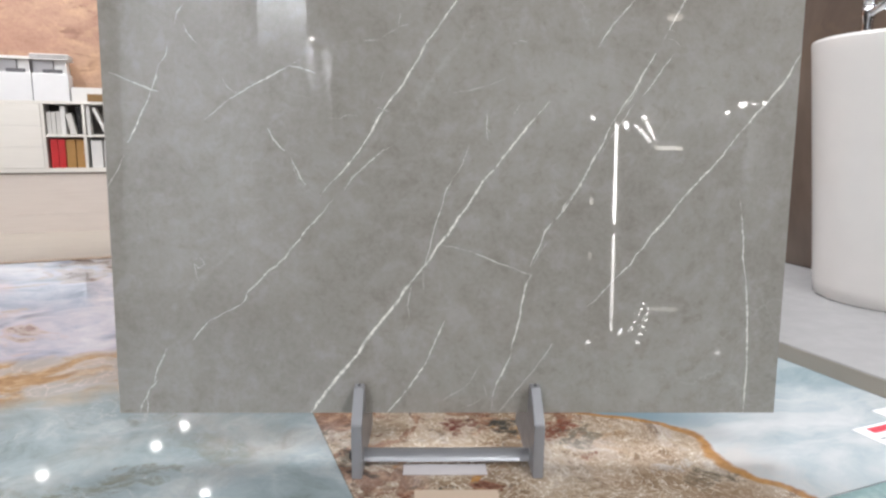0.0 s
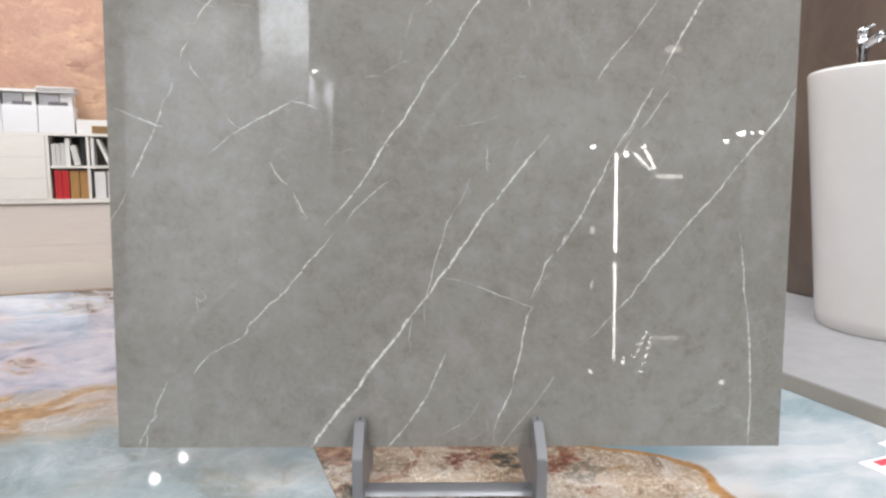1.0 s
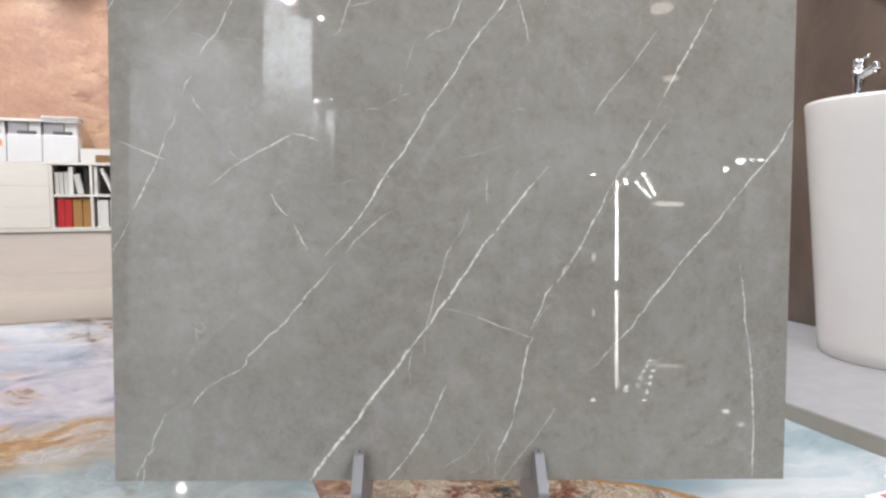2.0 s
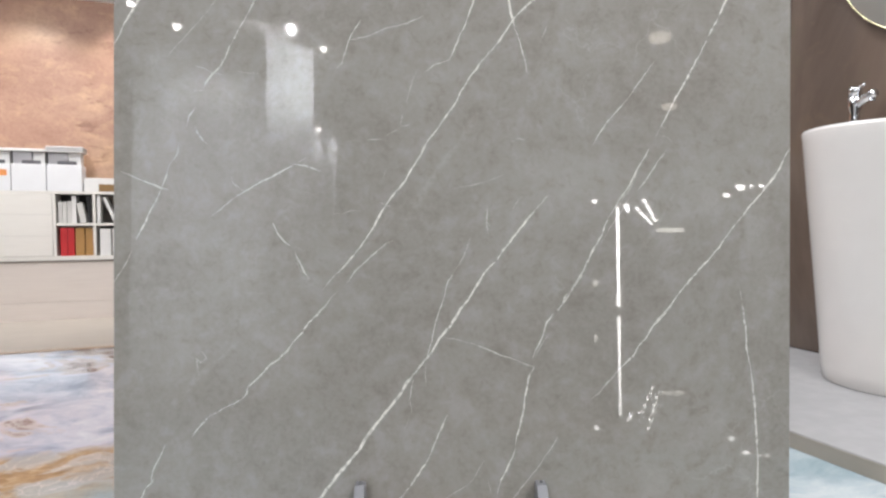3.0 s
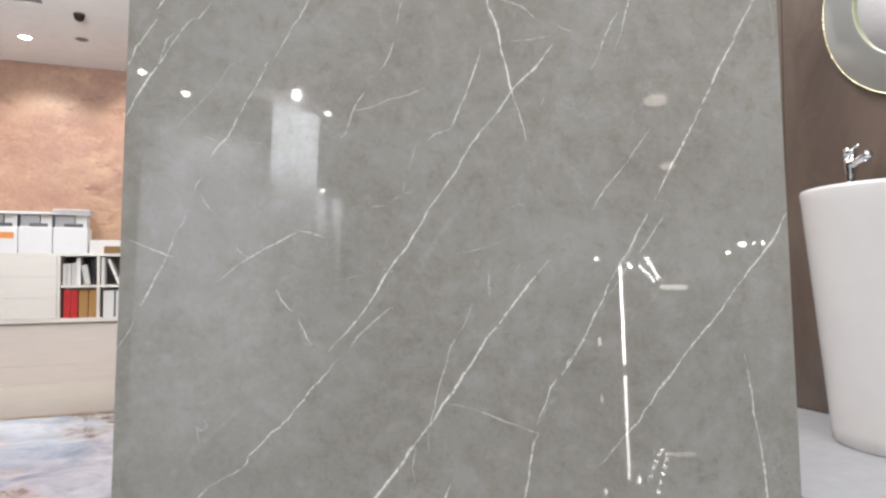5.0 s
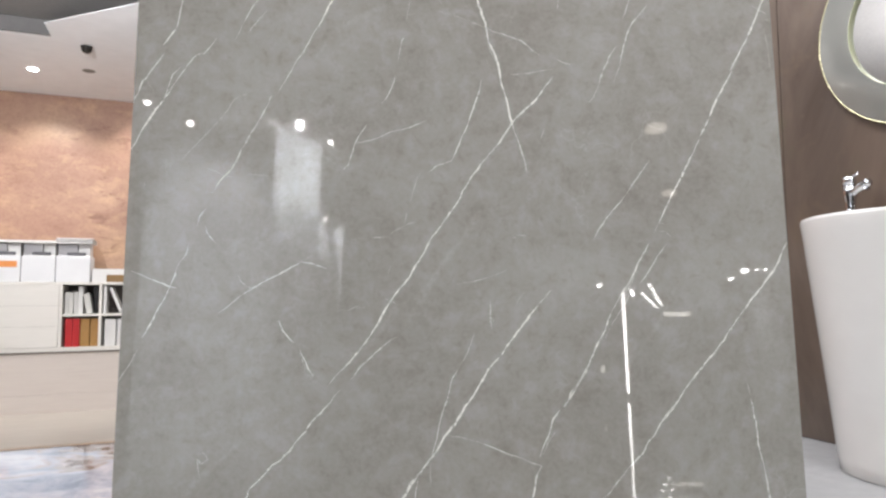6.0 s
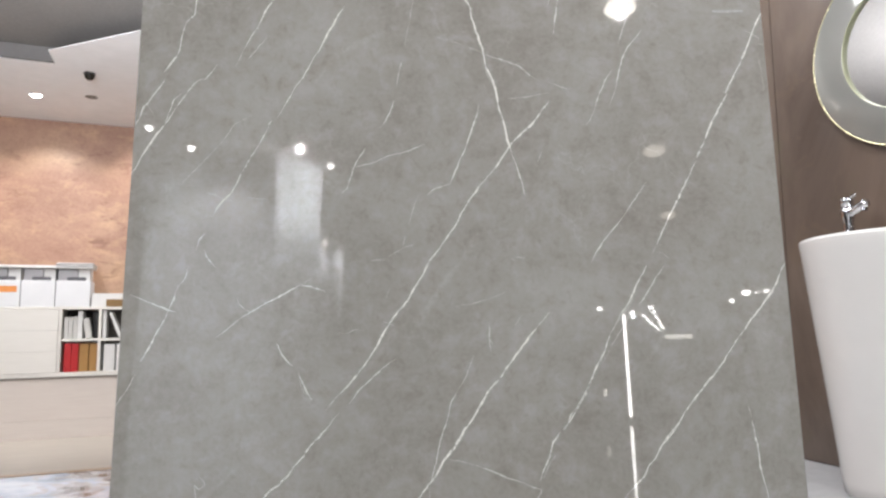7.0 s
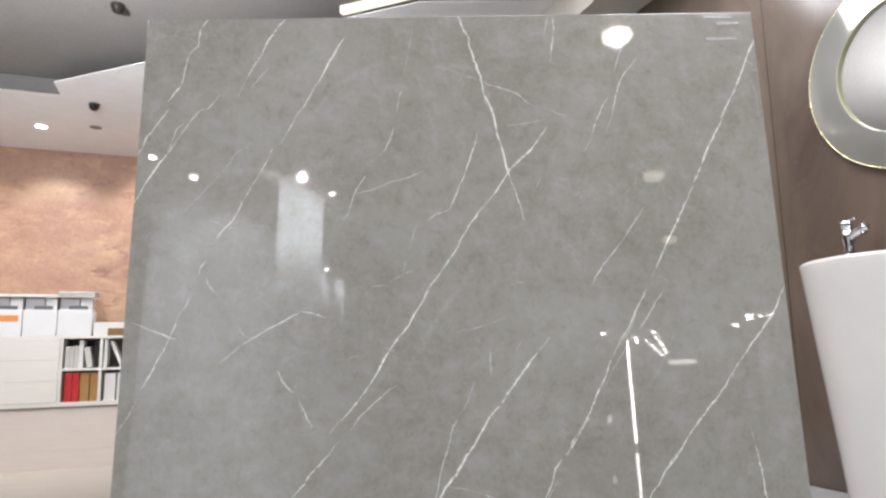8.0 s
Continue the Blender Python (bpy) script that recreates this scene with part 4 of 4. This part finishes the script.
for x0, x1 in ((-2.398, -1.222), (-1.218, -0.046)):
    for z0, z1 in ((0.042, 0.2472), (0.2485, 0.4535), (0.4548, 0.660)):
        part("drawer_front", box(x0, x1, -0.004, 0.016, z0, z1, 0.0015), WHITE_LAM, unit)


def binder(p, z, w, h, d, mat, label, lean=0.0, q=6.43):
    b = thing("binder", label, "binder", ROOM @ pose(p, q, z, 0, lean, 0), "files in the shelf cells")
    bm = box(0, w, 0, d, 0, h, 0.003)
    part("cover", bm, mat, b)
    part("pages", box(0.006, w - 0.006, 0.004, d - 0.004, h, h + 0.001), PAPER, b)
    return b


FOLDER = plain("pale_folder", rgb(204, 202, 198), 0.6, vary=0.05)
LOW, HIGH = ZB + 0.0402, ZB + 0.3692
x = -1.6
binder(x + 0.012, LOW, 0.062, 0.285, 0.26, RED, "red lever-arch file in a shelf cell")
binder(x + 0.077, LOW, 0.060, 0.283, 0.26, RED, "red lever-arch file in a shelf cell")
binder(x + 0.143, LOW, 0.082, 0.28, 0.26, KRAFT, "kraft brown file in a shelf cell", q=6.45)
binder(x + 0.233, LOW, 0.080, 0.28, 0.26, KRAFT, "kraft brown file in a shelf cell", q=6.45)
for k, (dx, w, h, mat) in enumerate(((0.0, 0.036, 0.215, FOLDER), (0.037, 0.036, 0.215, FOLDER), (0.076, 0.040, 0.222, FOLDER), (0.119, 0.040, 0.275, PAPER))):
    binder(x + dx, HIGH, w, h, 0.24, mat, "pale grey folder in a shelf cell", q=6.44 + 0.01 * (k % 3))
binder(x + 0.196, HIGH, 0.055, 0.2, 0.24, FOLDER, "pale folder leaning in a shelf cell", -10)
binder(x + 0.262, HIGH, 0.04, 0.27, 0.24, BLACK, "black folder standing in a shelf cell", -4, 6.5)
binder(x + 0.346, HIGH, 0.03, 0.285, 0.24, PAPER, "white folder leaning in a shelf cell", 0)
binder(x + 0.500, HIGH, 0.03, 0.275, 0.24, PAPER, "white folder leaning in a shelf cell", -22)
binder(x + 0.365, LOW, 0.10, 0.27, 0.24, PAPER, "wide white file in a shelf cell")
binder(x + 0.48, LOW, 0.06, 0.27, 0.24, PAPER, "white file in a shelf cell")

TOP = ZB + 0.6885


def carton(p, w, sticker, stack, label):
    """An open-topped carton of folders, with sheets laid over them."""
    c = thing("carton", label, "box", ROOM @ Matrix.Translation((p, 6.41, TOP)), "white cartons on the shelf unit")
    part("tray", box(0, w, 0, 0.30, 0, 0.262, 0.006), CARD, c)
    part("folder", box(0.012, w * 0.60, 0.03, 0.27, 0.2622, 0.385, 0.003), GREYBOX, c, "grey folders")
    part("folder", box(w * 0.62, w - 0.012, 0.05, 0.26, 0.2622, 0.384, 0.003), PAPER, c, "white folders")
    part("folder", box(w * 0.3, w * 0.85, 0.018, 0.029, 0.2622, 0.298, 0.003), DARK_FILE, c, "dark grey folders")
    if sticker:
        part("sticker", box(0.02, w - 0.03, -0.0015, -0.0003, 0.145, 0.205), ORANGE, c, "orange sticker")
    if stack:
        part("insert", box(0.01, w - 0.012, 0.01, 0.28, 0.3852, 0.388, 0.001), PAPER, c, "pale folder")
        for k in range(5):
            e = 0.006 * ((k * 2) % 3)
            part("sheet", box(e - 0.012, w + 0.022 - e, -0.008 + e, 0.28, 0.3885 + 0.011 * k, 0.3985 + 0.011 * k, 0.002), GREYBOX if k % 2 else PAPER, c, "stacked sheets")
    else:
        part("lid_sheet", box(-0.006, w + 0.004, 0.0, 0.29, 0.3855, 0.412, 0.004), PAPER, c, "white sheets on top")
    return c


DARK_FILE = plain("dark_folder", rgb(96, 94, 98), 0.6)
carton(-2.62, 0.31, False, False, "white carton with grey folders, on the shelf unit")
carton(-2.302, 0.312, True, False, "white carton with an orange sticker, on the shelf unit")
carton(-1.984, 0.292, False, False, "plain white carton with mixed folders, on the shelf unit")
carton(-1.686, 0.306, False, True, "white carton under a stack of grey sheets, on the shelf unit")
solid("carton", box(-1.365, -1.02, 6.42, 6.7, TOP, TOP + 0.135, 0.004), PAPER, "low white carton on the shelf unit", "box", ROOM)
solid("wood_sample", box(-1.23, -1.05, 6.405, 6.4195, TOP + 0.0, TOP + 0.075, 0.003), plain("brown_sample", rgb(140, 108, 66), 0.5), "brown wood sample before a carton", "sample", ROOM)


# ---- ceiling fittings ----
def downlight(m, label="round recessed ceiling spotlight, lit", mat=None, r=0.055, flat=False):
    d = thing("ceiling_spotlight", label, "ceiling light", m, "ceiling spotlights")
    part("ring", lathe([(r, 0.0), (r + 0.018, 0.0), (r + 0.018, -0.004), (r + 0.004, -0.008), (r, -0.002)], 32), WHITE, d, smooth=True)
    if flat:
        lens = [(0, -0.004), (r - 0.001, -0.004), (r - 0.001, -0.001), (0, -0.001)]
    else:
        lens = [(0, -1.3 * r), (0.5 * r, -1.18 * r), (0.85 * r, -0.88 * r), (0.99 * r, -0.45 * r), (r - 0.001, -0.002), (0, -0.001)]
    part("lens", lathe(lens, 32), mat or LED, d, "glowing lens", smooth=not flat)
    return d


for p, q in ((-1.86, 5.95), (-0.83, 6.22), (-0.54, 6.64), (-0.38, 5.02), (-2.9, 5.95)):
    downlight(ROOM @ Matrix.Translation((p, q, SOFFIT_Z)), flat=True, r=0.047)


def dome(p, q, z):
    d = thing("dome_camera", "small black dome camera under the ceiling", "security camera", ROOM @ Matrix.Translation((p, q, z)))
    part("collar", lathe([(0, 0), (0.046, 0), (0.046, -0.014), (0, -0.014)], 32), BLACK, d)
    part("dome", lathe([(0.042, -0.014), (0.04, -0.034), (0.03, -0.052), (0.015, -0.061), (0, -0.064)], 32), plain("dome_glass", rgb(40, 36, 32), 0.08), d, smooth=True)


dome(-1.31, 5.17, SOFFIT_Z)
dome(-0.978, 3.519, CEIL_Z)
vent = thing("ceiling_vent", "small oval grey ceiling vent", "vent", ROOM @ Matrix.Translation((-1.378, 5.84, SOFFIT_Z)))
part("plate", lathe([(0, -0.003), (0.05, -0.003), (0.056, 0.0), (0, 0.0)], 32), plain("vent_grey", rgb(120, 116, 112), 0.6), vent)

# ---- the hall behind the camera, seen in the polish ----
for x, y, r in ((-2.68, -4.51, 0.032), (-2.48, -5.03, 0.036), (-1.38, -5.00, 0.034), (-1.17, -5.60, 0.032), (-1.44, -6.23, 0.02), (-1.84, -9.26, 0.034)):
    downlight(Matrix.Translation((x, y, CEIL_Z)), r=r)


def globe_lamp(x, y, s, mat, label):
    g = thing("globe_lamp", label, "ceiling light", Matrix.Translation((x, y, CEIL_Z)))
    part("base", lathe([(0, 0), (0.07 * s, 0), (0.07 * s, -0.02), (0, -0.02)], 32), WHITE, g)
    part("globe", lathe([(0.05 * s, -0.02), (0.12 * s, -0.045 * s), (0.13 * s, -0.075 * s), (0.11 * s, -0.105 * s), (0.06 * s, -0.125 * s), (0, -0.13 * s)], 40), mat, g, smooth=True)


globe_lamp(1.16, -2.55, 0.76, GLOBE, "frosted warm white ceiling globe lamp, lit")
globe_lamp(2.21, -5.10, 0.85, GLOBE_DIM, "dim warm ceiling globe lamp in the hall")
globe_lamp(3.24, -7.63, 0.8, GLOBE_DIM, "dim warm ceiling globe lamp in the hall")
for x, y, r in ((4.90, -18.35, 0.075), (6.27, -19.65, 0.075), (7.90, -15.30, 0.10), (8.28, -16.95, 0.075), (8.22, -15.35, 0.04), (8.38, -15.2, 0.055)):
    downlight(Matrix.Translation((x, y, CEIL_Z)), mat=LED_FAR, r=r)
for k in range(6):
    downlight(Matrix.Translation((6.42 + 0.50 * k, -18.3 - 1.26 * k, CEIL_Z)), mat=LED_FAR, r=0.065)
    if k < 5:
        downlight(Matrix.Translation((6.90 + 0.55 * k, -20.5 - 1.3 * k, CEIL_Z)), mat=LED_FAR, r=0.065)

solid("wall_partition", box(-3.13, -1.79, -5.75, -5.6, FLOOR_Z, CEIL_Z - 0.002), WHITE, "white partition wall of the hall", "wall", kind="structure")


def screen(name, a, b, mat, label):
    """A thin upright wall from a to b in plan."""
    d = (Vector(b) - Vector(a))
    m = Matrix.Translation((a[0], a[1], 0)) @ pose(0, 0, 0, 0, 0, math.degrees(math.atan2(d.y, d.x)))
    return solid(name, box(0, d.length, -0.1, 0, FLOOR_Z, CEIL_Z - 0.002), mat, label, "wall", m, "structure")


screen("wall_panel_near", (-1.38, -5.80), (-1.73, -5.18), WHITE, "white angled display wall of the hall")
screen("wall_panel_far", (-1.78, -10.20), (-2.04, -9.28), WHITE, "white angled wall panel of the hall")
screen("wall_panel_return", (-1.65, -10.16), (-1.777, -10.199), WHITE, "white narrow return of a hall wall")
screen("wall_panel_right", (9.2, -16.3), (8.5, -16.3), WHITE, "white lit wall panel at the hall's end")
solid("wall_partition_left", box(-8, -3.132, -5.78, -5.62, FLOOR_Z, CEIL_Z - 0.002), HALL_GREY, "grey partition wall of the hall", "wall", kind="structure")
solid("wall_mid_screen", box(0.36, 1.9, -9.2, -9.0, FLOOR_Z, CEIL_Z - 0.002), HALL_GREY, "grey display wall of the hall", "wall", kind="structure")
solid("wall_back_screen", box(-1.6, 0.35, -12.2, -12.0, FLOOR_Z, CEIL_Z - 0.002), HALL_DARK, "dark display wall of the hall", "wall", kind="structure")
pillar = thing("light_pillar", "dark square pillar with an upright light strip", "pillar", Matrix.Translation((6.08, -20.0, FLOOR_Z)))
part("core", box(-0.2, 0.2, -0.4, 0.0, 0.0, CEIL_Z - FLOOR_Z - 0.002, 0.01), HALL_DARK, pillar)
part("light_strip", box(-0.036, 0.036, 0.001, 0.03, 0.17, 3.37, 0.004), LED_FAR, pillar, "glowing light strip")
sign = thing("light_box", "pale lit light box on a post in the hall", "light box", Matrix.Translation((7.95, -20.0, FLOOR_Z)))
part("case", box(-0.6, 0.6, -0.1, 0.0, 2.54, 2.74, 0.01), HALL_GREY, sign)
part("face", box(-0.58, 0.3, 0.001, 0.006, 2.57, 2.71), LED_SOFT, sign, "lit face")
part("post", tube((0, -0.05, 0), (0, -0.05, 2.54), 0.04), HALL_GREY, sign)
low = thing("floor_light", "small upright lit panel on a low post in the hall", "floor light", Matrix.Translation((5.33, -20.0, FLOOR_Z)))
part("post", tube((0, -0.03, 0), (0, -0.03, 0.78), 0.03), HALL_GREY, low)
part("lit_panel", box(-0.05, 0.05, -0.06, 0.0, 0.78, 1.02, 0.004), LED_SOFT, low, "lit panel")


def fill_light(x, y, s):
    """A square frame put round an added fill light under the ceiling, out of view."""
    g = thing("fill_light_frame", "white frame round an added fill light, out of view", "ceiling light", Matrix.Translation((x, y, CEIL_Z)), "ceiling panels")
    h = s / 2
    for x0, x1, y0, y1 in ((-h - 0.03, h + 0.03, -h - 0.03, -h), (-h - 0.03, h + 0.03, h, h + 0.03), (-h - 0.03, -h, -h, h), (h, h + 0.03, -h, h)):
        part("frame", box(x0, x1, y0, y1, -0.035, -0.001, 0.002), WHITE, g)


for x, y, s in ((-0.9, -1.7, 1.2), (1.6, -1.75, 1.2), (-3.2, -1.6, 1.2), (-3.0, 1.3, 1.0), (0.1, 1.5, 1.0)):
    fill_light(x, y, s)
